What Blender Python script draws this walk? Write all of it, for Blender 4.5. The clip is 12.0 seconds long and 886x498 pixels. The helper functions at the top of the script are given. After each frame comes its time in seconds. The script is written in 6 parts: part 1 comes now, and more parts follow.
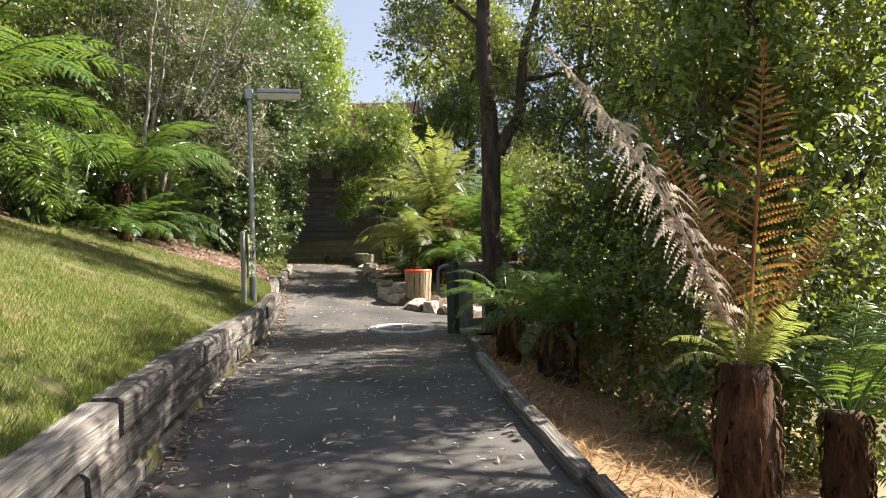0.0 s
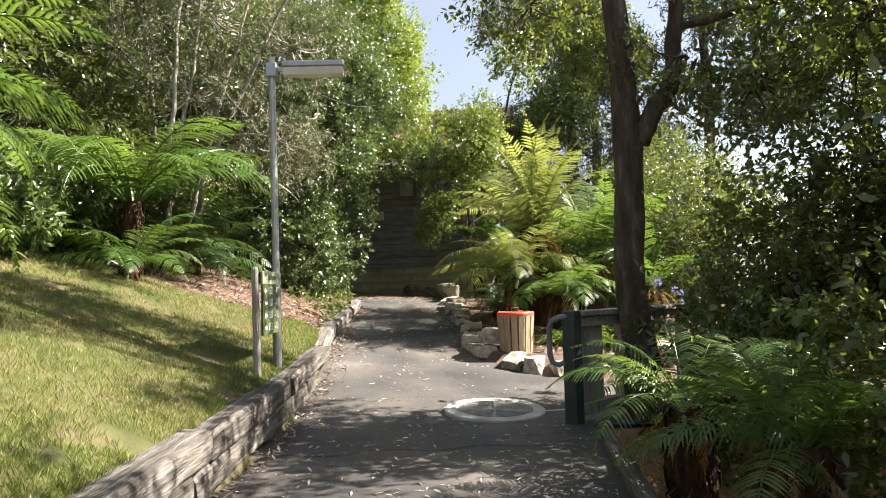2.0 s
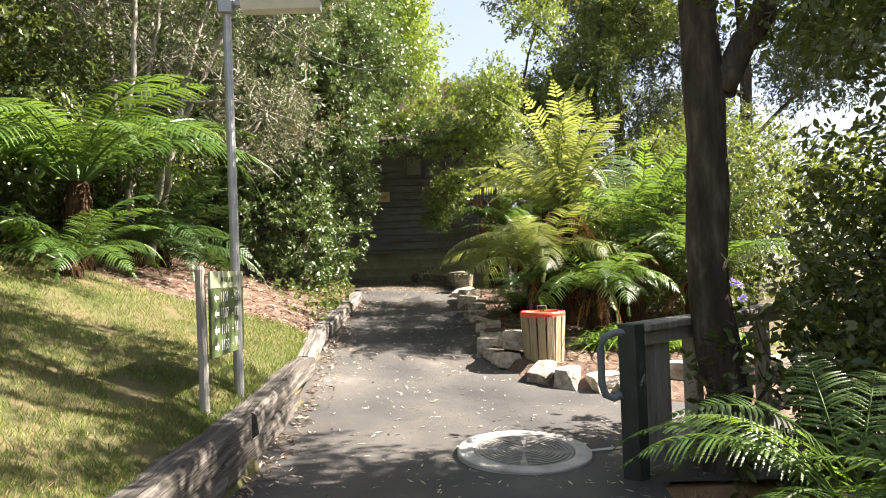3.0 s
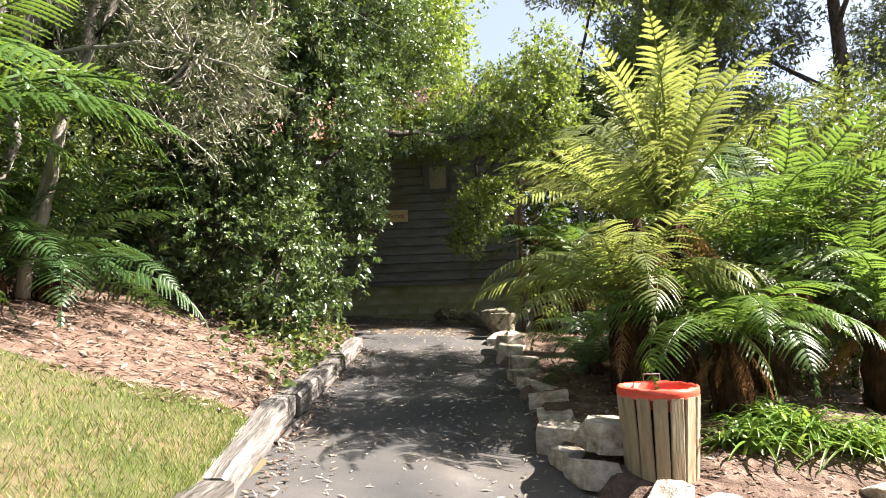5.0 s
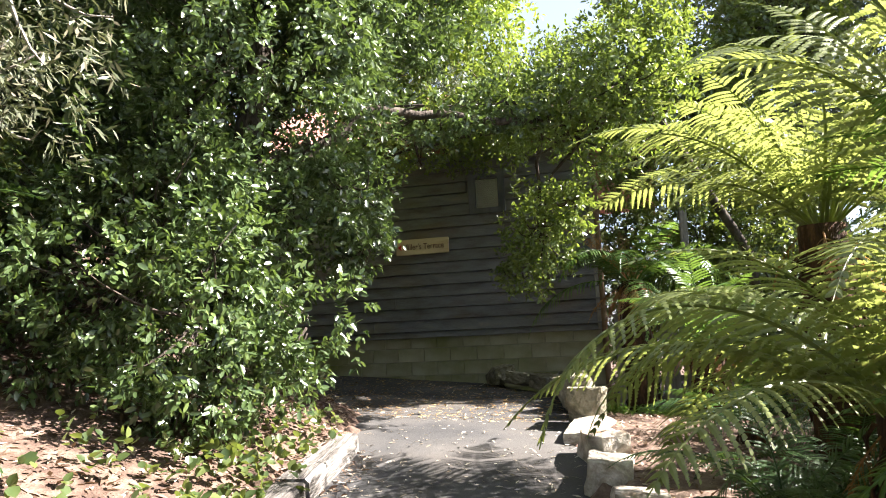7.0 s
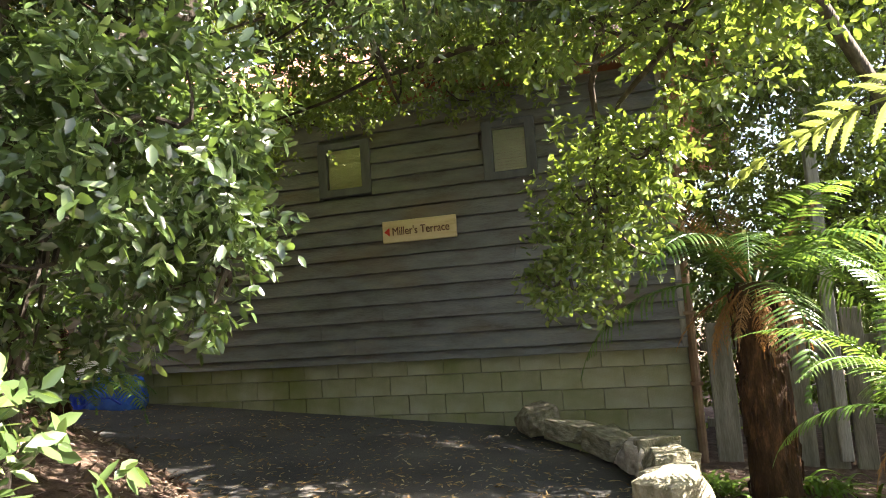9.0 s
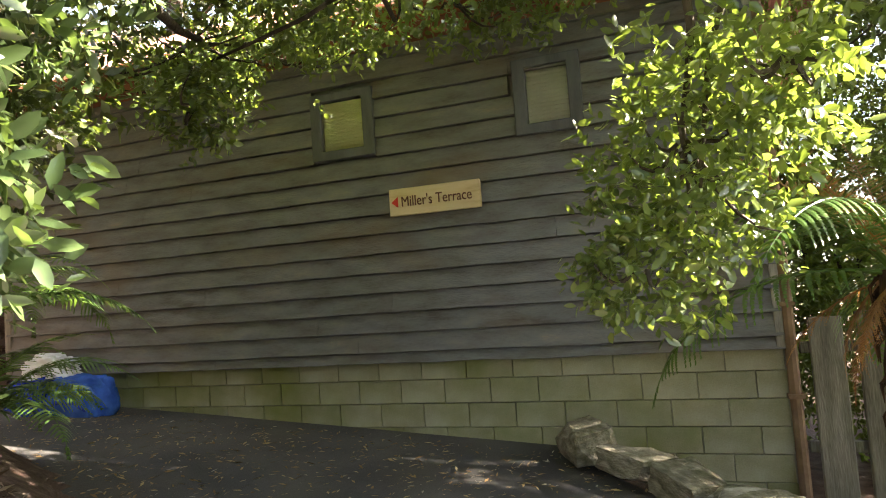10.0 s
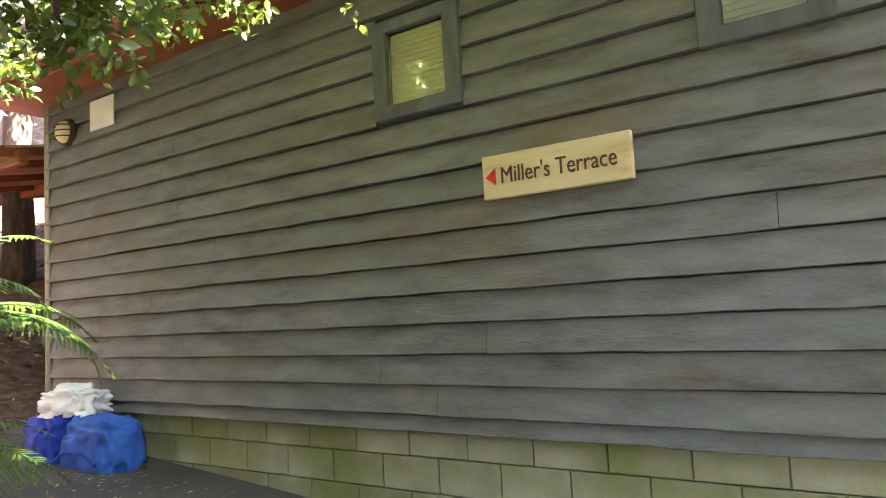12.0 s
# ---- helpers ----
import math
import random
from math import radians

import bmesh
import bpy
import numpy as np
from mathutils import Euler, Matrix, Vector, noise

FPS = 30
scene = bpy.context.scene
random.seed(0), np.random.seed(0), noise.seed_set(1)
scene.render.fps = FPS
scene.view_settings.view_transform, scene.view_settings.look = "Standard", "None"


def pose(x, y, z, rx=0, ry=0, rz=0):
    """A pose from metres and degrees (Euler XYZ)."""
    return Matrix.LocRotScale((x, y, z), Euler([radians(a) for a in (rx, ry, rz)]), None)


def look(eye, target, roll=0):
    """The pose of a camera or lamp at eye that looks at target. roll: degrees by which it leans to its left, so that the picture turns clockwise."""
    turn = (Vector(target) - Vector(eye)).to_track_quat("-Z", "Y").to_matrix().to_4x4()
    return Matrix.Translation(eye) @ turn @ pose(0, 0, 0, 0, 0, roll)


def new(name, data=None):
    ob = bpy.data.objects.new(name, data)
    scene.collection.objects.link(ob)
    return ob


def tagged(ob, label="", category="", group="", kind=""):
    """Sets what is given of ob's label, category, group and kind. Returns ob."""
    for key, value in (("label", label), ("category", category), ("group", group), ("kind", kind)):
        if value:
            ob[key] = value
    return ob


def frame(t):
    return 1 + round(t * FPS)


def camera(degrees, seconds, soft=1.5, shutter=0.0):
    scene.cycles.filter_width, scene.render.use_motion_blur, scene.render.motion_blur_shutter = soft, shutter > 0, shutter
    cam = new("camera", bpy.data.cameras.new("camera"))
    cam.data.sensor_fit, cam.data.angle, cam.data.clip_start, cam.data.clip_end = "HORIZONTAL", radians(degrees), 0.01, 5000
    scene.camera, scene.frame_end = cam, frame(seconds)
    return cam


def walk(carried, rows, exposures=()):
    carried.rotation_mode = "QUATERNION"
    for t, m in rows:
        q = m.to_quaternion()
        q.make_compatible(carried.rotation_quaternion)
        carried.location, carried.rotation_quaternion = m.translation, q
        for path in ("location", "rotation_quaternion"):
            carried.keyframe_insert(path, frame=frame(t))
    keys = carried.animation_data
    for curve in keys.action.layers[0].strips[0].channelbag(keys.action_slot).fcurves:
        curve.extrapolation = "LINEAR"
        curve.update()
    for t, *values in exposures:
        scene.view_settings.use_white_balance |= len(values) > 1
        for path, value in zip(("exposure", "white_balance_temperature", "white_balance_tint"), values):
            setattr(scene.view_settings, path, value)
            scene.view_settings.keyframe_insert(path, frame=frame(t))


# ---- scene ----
cam = camera(66.0, 12.0, soft=1.0)
PATH = [
    (0, (0.006, 0.082, 1.347), (0.094, 2.08, 1.401), -1.2),
    (0.5, (0.033, 0.811, 1.423), (0.009, 2.81, 1.469), -0.3),
    (1, (0.076, 1.664, 1.442), (-0.043, 3.658, 1.549), -0.6),
    (1.5, (0.015, 2.496, 1.56), (-0.124, 4.488, 1.678), -0.2),
    (2, (-0.019, 3.219, 1.623), (-0.2, 5.207, 1.743), -1.5),
    (2.5, (-0.062, 3.991, 1.712), (-0.231, 5.982, 1.8), -0.6),
    (3, (-0.154, 4.773, 1.778), (-0.371, 6.76, 1.844), -1.9),
    (5, (-0.551, 7.911, 1.831), (-0.845, 9.882, 1.998), -1.7),
    (5.5, (-0.635, 8.774, 1.821), (-0.982, 10.727, 2.078), -2.2),
    (6, (-0.74, 9.612, 1.822), (-1.108, 11.56, 2.086), -0.9),
    (6.5, (-0.799, 10.367, 1.917), (-1.212, 12.301, 2.217), -1.5),
    (8.5, (-1.22, 13.406, 2.577), (-1.788, 15.313, 2.774), -3.8),
    (9, (-1.325, 14.18, 2.658), (-1.893, 16.087, 2.863), -3.9),
    (9.5, (-1.475, 14.878, 2.755), (-2.081, 16.776, 2.926), -3.8),
    (10, (-1.633, 15.567, 2.821), (-2.301, 17.448, 2.948), -4.2),
    (10.5, (-1.811, 16.188, 2.875), (-2.515, 18.055, 2.995), -4.0),
    (11, (-1.907, 16.743, 2.903), (-2.898, 18.476, 3.027), -4.5),
    (11.5, (-2.037, 17.256, 2.93), (-3.209, 18.875, 3.017), -4.2),
    (12, (-2.199, 17.762, 2.941), (-3.292, 19.428, 3.112), -3.2),
]
walk(cam, [(t, look(eye, target, roll)) for t, eye, target, roll in PATH],
     exposures=[(0, 2.15, 6550, 14), (1.5, 2.2, 6550, 14), (3, 2.5, 6600, 15), (5, 2.5, 6300, 16), (6.5, 2.65, 6100, 17), (8.5, 3.58, 6350, 14), (10, 4.15, 6800, 15), (12, 5.1, 6200, 18)])

# ---- world and sun ----
SUN_EL, SUN_AZ = radians(42), radians(77)   # azimuth clockwise from +y
world = bpy.data.worlds.new("sky")
scene.world = world
world.use_nodes = True
wn = world.node_tree
sky = wn.nodes.new("ShaderNodeTexSky")
sky.sky_type = "NISHITA"
sky.sun_disc = False
sky.sun_elevation = SUN_EL
sky.sun_rotation = SUN_AZ
sky.air_density, sky.dust_density, sky.ozone_density = 1.0, 2.0, 1.0
veil = wn.nodes.new("ShaderNodeMix")   # thin white high cloud over the blue
veil.data_type = "RGBA"
veil.inputs["Factor"].default_value = 0.32
veil.inputs["B"].default_value = (4.4, 4.4, 4.4, 1)
wn.links.new(sky.outputs[0], veil.inputs["A"])
wn.links.new(veil.outputs["Result"], wn.nodes["Background"].inputs[0])
wn.nodes["Background"].inputs[1].default_value = 0.05
sun_data = bpy.data.lights.new("sun", "SUN")
sun_data.energy, sun_data.angle, sun_data.color = 5.0, radians(0.53), (1.0, 0.92, 0.78)
sun = new("sun", sun_data)
sun_dir = Vector((math.sin(SUN_AZ) * math.cos(SUN_EL), math.cos(SUN_AZ) * math.cos(SUN_EL), math.sin(SUN_EL)))
sun.matrix_world = look(sun_dir * 40, (0, 0, 0))


# ---- materials ----
def material(name, stops, scale=6.0, rough=0.8, bump=0.3, bump_scale=40.0, stretch=(1, 1, 1), spec=0.3, fine=0.35, per_object=0.0,
             metallic=0.0, island=0.0, detail=6.0):
    """Noise-driven surface: stops = [(position, rgb), ...] of a colour ramp, with a second finer noise and a bump."""
    m = bpy.data.materials.new(name)
    m.use_nodes = True
    nt = m.node_tree
    bsdf = nt.nodes["Principled BSDF"]
    geo = nt.nodes.new("ShaderNodeNewGeometry") if island else None
    tc = nt.nodes.new("ShaderNodeTexCoord")
    mp = nt.nodes.new("ShaderNodeMapping")
    mp.inputs["Scale"].default_value = stretch
    nt.links.new(tc.outputs["Object"], mp.inputs["Vector"])
    big = nt.nodes.new("ShaderNodeTexNoise")
    big.inputs["Scale"].default_value, big.inputs["Detail"].default_value = scale, detail
    small = nt.nodes.new("ShaderNodeTexNoise")
    small.inputs["Scale"].default_value, small.inputs["Detail"].default_value = bump_scale, 5.0
    nt.links.new(mp.outputs[0], big.inputs["Vector"])
    nt.links.new(mp.outputs[0], small.inputs["Vector"])
    mix = nt.nodes.new("ShaderNodeMath")
    mix.operation = "MULTIPLY_ADD"
    mix.inputs[1].default_value = fine
    nt.links.new(small.outputs["Fac"], mix.inputs[0])
    sub = nt.nodes.new("ShaderNodeMath")
    sub.operation = "MULTIPLY_ADD"
    sub.inputs[1].default_value, sub.inputs[2].default_value = 1.6, -0.3 - fine * 0.5
    nt.links.new(big.outputs["Fac"], sub.inputs[0])
    nt.links.new(sub.outputs[0], mix.inputs[2])
    value = mix.outputs[0]
    if per_object or island:
        add = nt.nodes.new("ShaderNodeMath")
        add.operation = "MULTIPLY_ADD"
        add.inputs[1].default_value = per_object or island
        if per_object:
            info = nt.nodes.new("ShaderNodeObjectInfo")
            nt.links.new(info.outputs["Random"], add.inputs[0])
        else:
            nt.links.new(geo.outputs["Random Per Island"], add.inputs[0])
        off = nt.nodes.new("ShaderNodeMath")
        off.operation = "SUBTRACT"
        off.inputs[1].default_value = (per_object or island) * 0.5
        nt.links.new(value, add.inputs[2])
        nt.links.new(add.outputs[0], off.inputs[0])
        value = off.outputs[0]
    ramp = nt.nodes.new("ShaderNodeValToRGB")
    cr = ramp.color_ramp
    while len(cr.elements) < len(stops):
        cr.elements.new(0.5)
    for e, (p, c) in zip(cr.elements, stops):
        e.position, e.color = p, (*c, 1)
    nt.links.new(value, ramp.inputs[0])
    nt.links.new(ramp.outputs[0], bsdf.inputs["Base Color"])
    bsdf.inputs["Roughness"].default_value = rough
    bsdf.inputs["Specular IOR Level"].default_value = spec
    bsdf.inputs["Metallic"].default_value = metallic
    if bump:
        b = nt.nodes.new("ShaderNodeBump")
        b.inputs["Strength"].default_value, b.inputs["Distance"].default_value = bump, 0.02
        nt.links.new(mix.outputs[0], b.inputs["Height"])
        nt.links.new(b.outputs[0], bsdf.inputs["Normal"])
    return m


def stain(m, rgb, scale, lo, hi, share, stretch=(1, 1, 1)):
    """Patches of another colour over a surface, by a slow noise through the whole place."""
    nt = m.node_tree
    bsdf = nt.nodes["Principled BSDF"]
    before = bsdf.inputs["Base Color"].links[0].from_socket
    geo = nt.nodes.new("ShaderNodeNewGeometry")
    mp = nt.nodes.new("ShaderNodeMapping")
    mp.inputs["Scale"].default_value = stretch
    no = nt.nodes.new("ShaderNodeTexNoise")
    no.inputs["Scale"].default_value, no.inputs["Detail"].default_value = scale, 7.0
    rg = nt.nodes.new("ShaderNodeMapRange")
    rg.inputs["From Min"].default_value, rg.inputs["From Max"].default_value, rg.inputs["To Max"].default_value = lo, hi, share
    mix = nt.nodes.new("ShaderNodeMix")
    mix.data_type = "RGBA"
    mix.inputs["B"].default_value = (*rgb, 1)
    nt.links.new(geo.outputs["Position"], mp.inputs["Vector"])
    nt.links.new(mp.outputs[0], no.inputs["Vector"])
    nt.links.new(no.outputs["Fac"], rg.inputs["Value"])
    nt.links.new(rg.outputs[0], mix.inputs["Factor"])
    nt.links.new(before, mix.inputs["A"])
    nt.links.new(mix.outputs["Result"], bsdf.inputs["Base Color"])


def leaf_material(name, stops, through_rgb, through_share=0.35, rough=0.4, spec=0.5, use_object=False):
    """Leaves: a glossy front with light passing through, varied leaf by leaf."""
    m = bpy.data.materials.new(name)
    m.use_nodes = True
    nt = m.node_tree
    bsdf = nt.nodes["Principled BSDF"]
    ramp = nt.nodes.new("ShaderNodeValToRGB")
    cr = ramp.color_ramp
    while len(cr.elements) < len(stops):
        cr.elements.new(0.5)
    for e, (p, c) in zip(cr.elements, stops):
        e.position, e.color = p, (*c, 1)
    if use_object:
        src = nt.nodes.new("ShaderNodeObjectInfo").outputs["Random"]
        tc = nt.nodes.new("ShaderNodeTexCoord")
        no = nt.nodes.new("ShaderNodeTexNoise")
        no.inputs["Scale"].default_value = 9.0
        nt.links.new(tc.outputs["Object"], no.inputs["Vector"])
        ma = nt.nodes.new("ShaderNodeMath")
        ma.operation = "MULTIPLY_ADD"
        ma.inputs[1].default_value = 0.5
        nt.links.new(src, ma.inputs[0])
        sc = nt.nodes.new("ShaderNodeMath")
        sc.operation = "MULTIPLY_ADD"
        sc.inputs[1].default_value, sc.inputs[2].default_value = 0.9, -0.2
        nt.links.new(no.outputs["Fac"], sc.inputs[0])
        nt.links.new(sc.outputs[0], ma.inputs[2])
        src = ma.outputs[0]
    else:
        src = nt.nodes.new("ShaderNodeNewGeometry").outputs["Random Per Island"]
    nt.links.new(src, ramp.inputs[0])
    nt.links.new(ramp.outputs[0], bsdf.inputs["Base Color"])
    bsdf.inputs["Roughness"].default_value = rough
    bsdf.inputs["Specular IOR Level"].default_value = spec
    tr = nt.nodes.new("ShaderNodeBsdfTranslucent")
    tint = nt.nodes.new("ShaderNodeMix")
    tint.data_type, tint.blend_type = "RGBA", "MIX"
    tint.inputs["Factor"].default_value = 0.7
    nt.links.new(ramp.outputs[0], tint.inputs["A"])
    tint.inputs["B"].default_value = (*through_rgb, 1)
    nt.links.new(tint.outputs["Result"], tr.inputs["Color"])
    mx = nt.nodes.new("ShaderNodeMixShader")
    mx.inputs[0].default_value = through_share
    nt.links.new(bsdf.outputs[0], mx.inputs[1])
    nt.links.new(tr.outputs[0], mx.inputs[2])
    nt.links.new(mx.outputs[0], nt.nodes["Material Output"].inputs["Surface"])
    return m


def plain(name, rgb, rough=0.5, metallic=0.0, spec=0.5):
    return material(name, [(0.0, tuple(v * 0.8 for v in rgb)), (1.0, tuple(min(1, v * 1.15) for v in rgb))], scale=9, rough=rough,
                    bump=0.08, bump_scale=90, metallic=metallic, spec=spec)


ASPHALT = material("asphalt", [(0.1, (0.03, 0.03, 0.031)), (0.45, (0.055, 0.054, 0.054)), (0.75, (0.085, 0.08, 0.075)), (1.0, (0.15, 0.14, 0.13))],
                   scale=1.3, rough=0.78, bump=0.5, bump_scale=190, fine=0.5, spec=0.35)
stain(ASPHALT, (0.10, 0.085, 0.07), 0.8, 0.5, 0.7, 0.55)
CONCRETE = material("pale_concrete", [(0.0, (0.22, 0.21, 0.19)), (0.5, (0.40, 0.39, 0.36)), (1.0, (0.55, 0.54, 0.50))], scale=5, rough=0.85, bump_scale=120)
IRON = material("cast_iron", [(0.0, (0.14, 0.135, 0.125)), (1.0, (0.34, 0.33, 0.31))], scale=12, rough=0.6, bump_scale=100, metallic=0.2)
SLEEPER = material("weathered_sleeper", [(0.0, (0.022, 0.019, 0.017)), (0.35, (0.075, 0.067, 0.06)), (0.65, (0.16, 0.148, 0.135)), (1.0, (0.36, 0.34, 0.31))],
                   scale=3.0, rough=0.9, bump=0.9, bump_scale=14, stretch=(6, 0.5, 6), fine=0.7, per_object=0.35)
LOAM = material("lawn_soil", [(0.0, (0.03, 0.034, 0.013)), (0.35, (0.062, 0.066, 0.022)), (0.5, (0.085, 0.078, 0.035)), (0.65, (0.105, 0.085, 0.045)), (1.0, (0.10, 0.072, 0.042))],
                scale=2.2, rough=0.95, bump=0.6, bump_scale=45)
STONE = material("sandstone", [(0.0, (0.12, 0.10, 0.075)), (0.4, (0.33, 0.29, 0.24)), (0.75, (0.50, 0.46, 0.40)), (1.0, (0.62, 0.58, 0.52))],
                 scale=4.0, rough=0.9, bump=0.8, bump_scale=22, fine=0.5, per_object=0.2)
BOARD = material("grey_weatherboard", [(0.0, (0.085, 0.078, 0.07)), (0.3, (0.132, 0.130, 0.130)), (0.6, (0.165, 0.169, 0.178)), (0.85, (0.20, 0.196, 0.188)), (1.0, (0.25, 0.22, 0.185))],
                 scale=7.0, rough=0.7, bump=0.45, bump_scale=55, stretch=(0.45, 1, 1.6), fine=0.55, per_object=0.22)
BLOCK = material("concrete_block", [(0.0, (0.13, 0.14, 0.06)), (0.35, (0.26, 0.255, 0.165)), (0.6, (0.36, 0.345, 0.255)), (1.0, (0.48, 0.46, 0.36))], scale=2.4, rough=0.92,
                 bump=0.5, bump_scale=90, per_object=0.12)
stain(STONE, (0.30, 0.16, 0.06), 3.0, 0.56, 0.68, 0.6)
stain(STONE, (0.07, 0.065, 0.05), 4.5, 0.55, 0.7, 0.7)
stain(BLOCK, (0.15, 0.165, 0.035), 1.1, 0.46, 0.66, 0.75)
stain(BOARD, (0.17, 0.115, 0.065), 0.9, 0.52, 0.72, 0.6, (1, 1, 2.5))
MORTAR = material("mortar", [(0.0, (0.17, 0.165, 0.12)), (1.0, (0.32, 0.30, 0.24))], scale=6, rough=0.95, bump_scale=80)
BARK = material("tree_bark", [(0.0, (0.022, 0.017, 0.013)), (0.5, (0.06, 0.048, 0.038)), (1.0, (0.14, 0.12, 0.10))], scale=5, rough=0.95, bump=1.0,
                bump_scale=18, stretch=(2.5, 2.5, 0.6), fine=0.6)
PALE_BARK = material("pale_bark", [(0.0, (0.10, 0.085, 0.07)), (0.5, (0.27, 0.245, 0.215)), (1.0, (0.44, 0.41, 0.37))], scale=5, rough=0.9, bump=0.6,
                     bump_scale=22, stretch=(2, 2, 0.7), fine=0.5)
FIBRE = material("fern_trunk_fibre", [(0.0, (0.014, 0.008, 0.005)), (0.5, (0.05, 0.026, 0.014)), (1.0, (0.15, 0.075, 0.035))], scale=7, rough=0.95,
                 bump=1.0, bump_scale=38, stretch=(3, 3, 0.8), fine=0.7)
ROOF_RED = material("red_roof_iron", [(0.0, (0.20, 0.07, 0.055)), (0.6, (0.36, 0.16, 0.13)), (1.0, (0.52, 0.34, 0.30))], scale=3, rough=0.5, bump=0.1)
FASCIA = material("rust_brown_fascia", [(0.0, (0.12, 0.035, 0.015)), (1.0, (0.30, 0.10, 0.04))], scale=4, rough=0.6, bump=0.15, stretch=(0.5, 1, 4))
STEEL = material("galvanised_steel", [(0.0, (0.24, 0.25, 0.26)), (1.0, (0.45, 0.46, 0.47))], scale=9, rough=0.45, bump=0.05, metallic=0.7)
GREEN_POST = material("dark_green_paint", [(0.0, (0.022, 0.032, 0.03)), (1.0, (0.055, 0.07, 0.066))], scale=6, rough=0.5, bump=0.1)
GREY_TIMBER = material("grey_timber", [(0.0, (0.12, 0.11, 0.095)), (0.5, (0.27, 0.255, 0.225)), (1.0, (0.42, 0.40, 0.36))], scale=3, rough=0.88, bump=0.6,
                       bump_scale=24, stretch=(4, 4, 0.5), per_object=0.25, fine=0.6)
SIGN_GREEN = material("sign_green", [(0.0, (0.04, 0.062, 0.02)), (1.0, (0.085, 0.112, 0.042))], scale=5, rough=0.6, bump=0.05)
SIGN_PALE = material("sign_pale_green", [(0.0, (0.19, 0.22, 0.13)), (1.0, (0.30, 0.33, 0.23))], scale=5, rough=0.6, bump=0.05)
WHITE = plain("white_paint", (0.72, 0.72, 0.70), 0.5)
CREAM = material("cream_sign_timber", [(0.0, (0.42, 0.31, 0.16)), (0.4, (0.62, 0.50, 0.31)), (1.0, (0.72, 0.62, 0.44))], scale=4, rough=0.7, bump=0.2,
                 stretch=(0.5, 2, 4))
DARK_PRINT = plain("brown_lettering", (0.10, 0.028, 0.016), 0.6)
RED_PAINT = plain("red_paint", (0.55, 0.03, 0.02), 0.5)
RED_LINER = plain("red_plastic_liner", (0.72, 0.09, 0.05), 0.35)
BLUE_BAG = material("blue_canvas", [(0.0, (0.012, 0.05, 0.30)), (1.0, (0.05, 0.16, 0.62))], scale=6, rough=0.7, bump=0.4, bump_scale=30)
NAVY_BAG = material("deep_blue_canvas", [(0.0, (0.008, 0.02, 0.22)), (1.0, (0.02, 0.06, 0.45))], scale=6, rough=0.7, bump=0.4, bump_scale=30)
WHITE_BAG = material("white_plastic", [(0.0, (0.62, 0.64, 0.68)), (1.0, (0.85, 0.86, 0.88))], scale=8, rough=0.4, bump=0.5, bump_scale=25)
PIPE = material("rusty_brown_pipe", [(0.0, (0.10, 0.06, 0.035)), (1.0, (0.27, 0.18, 0.11))], scale=6, rough=0.7, bump=0.2)
BLIND = material("cream_blind", [(0.0, (0.68, 0.58, 0.33)), (1.0, (0.84, 0.76, 0.52))], scale=4, rough=0.8, bump=0.1)
BLIND_PALE = material("pale_blind", [(0.0, (0.6, 0.58, 0.48)), (1.0, (0.82, 0.8, 0.7))], scale=4, rough=0.8, bump=0.1)
DARK = plain("dark_interior", (0.02, 0.02, 0.018), 0.9)
DIFFUSER = plain("frosted_diffuser", (0.62, 0.62, 0.56), 0.35)

GLOSSY_LEAF = leaf_material("glossy_evergreen_leaf", [(0.0, (0.034, 0.058, 0.02)), (0.5, (0.062, 0.098, 0.034)), (0.85, (0.085, 0.128, 0.042)), (1.0, (0.12, 0.165, 0.05))],
                            (0.26, 0.40, 0.06), 0.17, rough=0.28, spec=0.85)
DARK_LEAF = leaf_material("dark_forest_leaf", [(0.0, (0.03, 0.05, 0.018)), (0.6, (0.06, 0.09, 0.03)), (1.0, (0.12, 0.145, 0.045))],
                          (0.32, 0.40, 0.05), 0.26, rough=0.33, spec=0.55)
# Brightened bough leaf: its colour makes up for backlight the boughs lack.
BOUGH_LEAF = leaf_material("backlit_tint_bough_leaf", [(0.0, (0.05, 0.08, 0.025)), (0.6, (0.09, 0.13, 0.035)), (1.0, (0.16, 0.20, 0.05))],
                           (0.36, 0.48, 0.05), 0.32, rough=0.3, spec=0.8)
# Lighter copy of the forest leaf, with the look of sun in its colour.
SUNNY_LEAF = leaf_material("sunlit_tint_leaf", [(0.0, (0.045, 0.075, 0.02)), (0.6, (0.085, 0.125, 0.034)), (1.0, (0.15, 0.19, 0.05))],
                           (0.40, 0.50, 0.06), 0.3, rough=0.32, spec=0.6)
GREY_LEAF = leaf_material("grey_green_leaf", [(0.0, (0.06, 0.072, 0.04)), (0.6, (0.115, 0.128, 0.078)), (1.0, (0.20, 0.18, 0.12))],
                          (0.24, 0.28, 0.10), 0.15, rough=0.5, spec=0.25)
GUM_LEAF = leaf_material("gum_leaf", [(0.0, (0.04, 0.06, 0.035)), (1.0, (0.09, 0.115, 0.06))], (0.2, 0.25, 0.08), 0.2, rough=0.45)
# Yellow-green leaf with sunlight mixed into its colour.
BRIGHT_LEAF = leaf_material("sunlit_yellow_leaf", [(0.0, (0.09, 0.16, 0.025)), (1.0, (0.20, 0.27, 0.05))], (0.38, 0.48, 0.05), 0.34, rough=0.4)
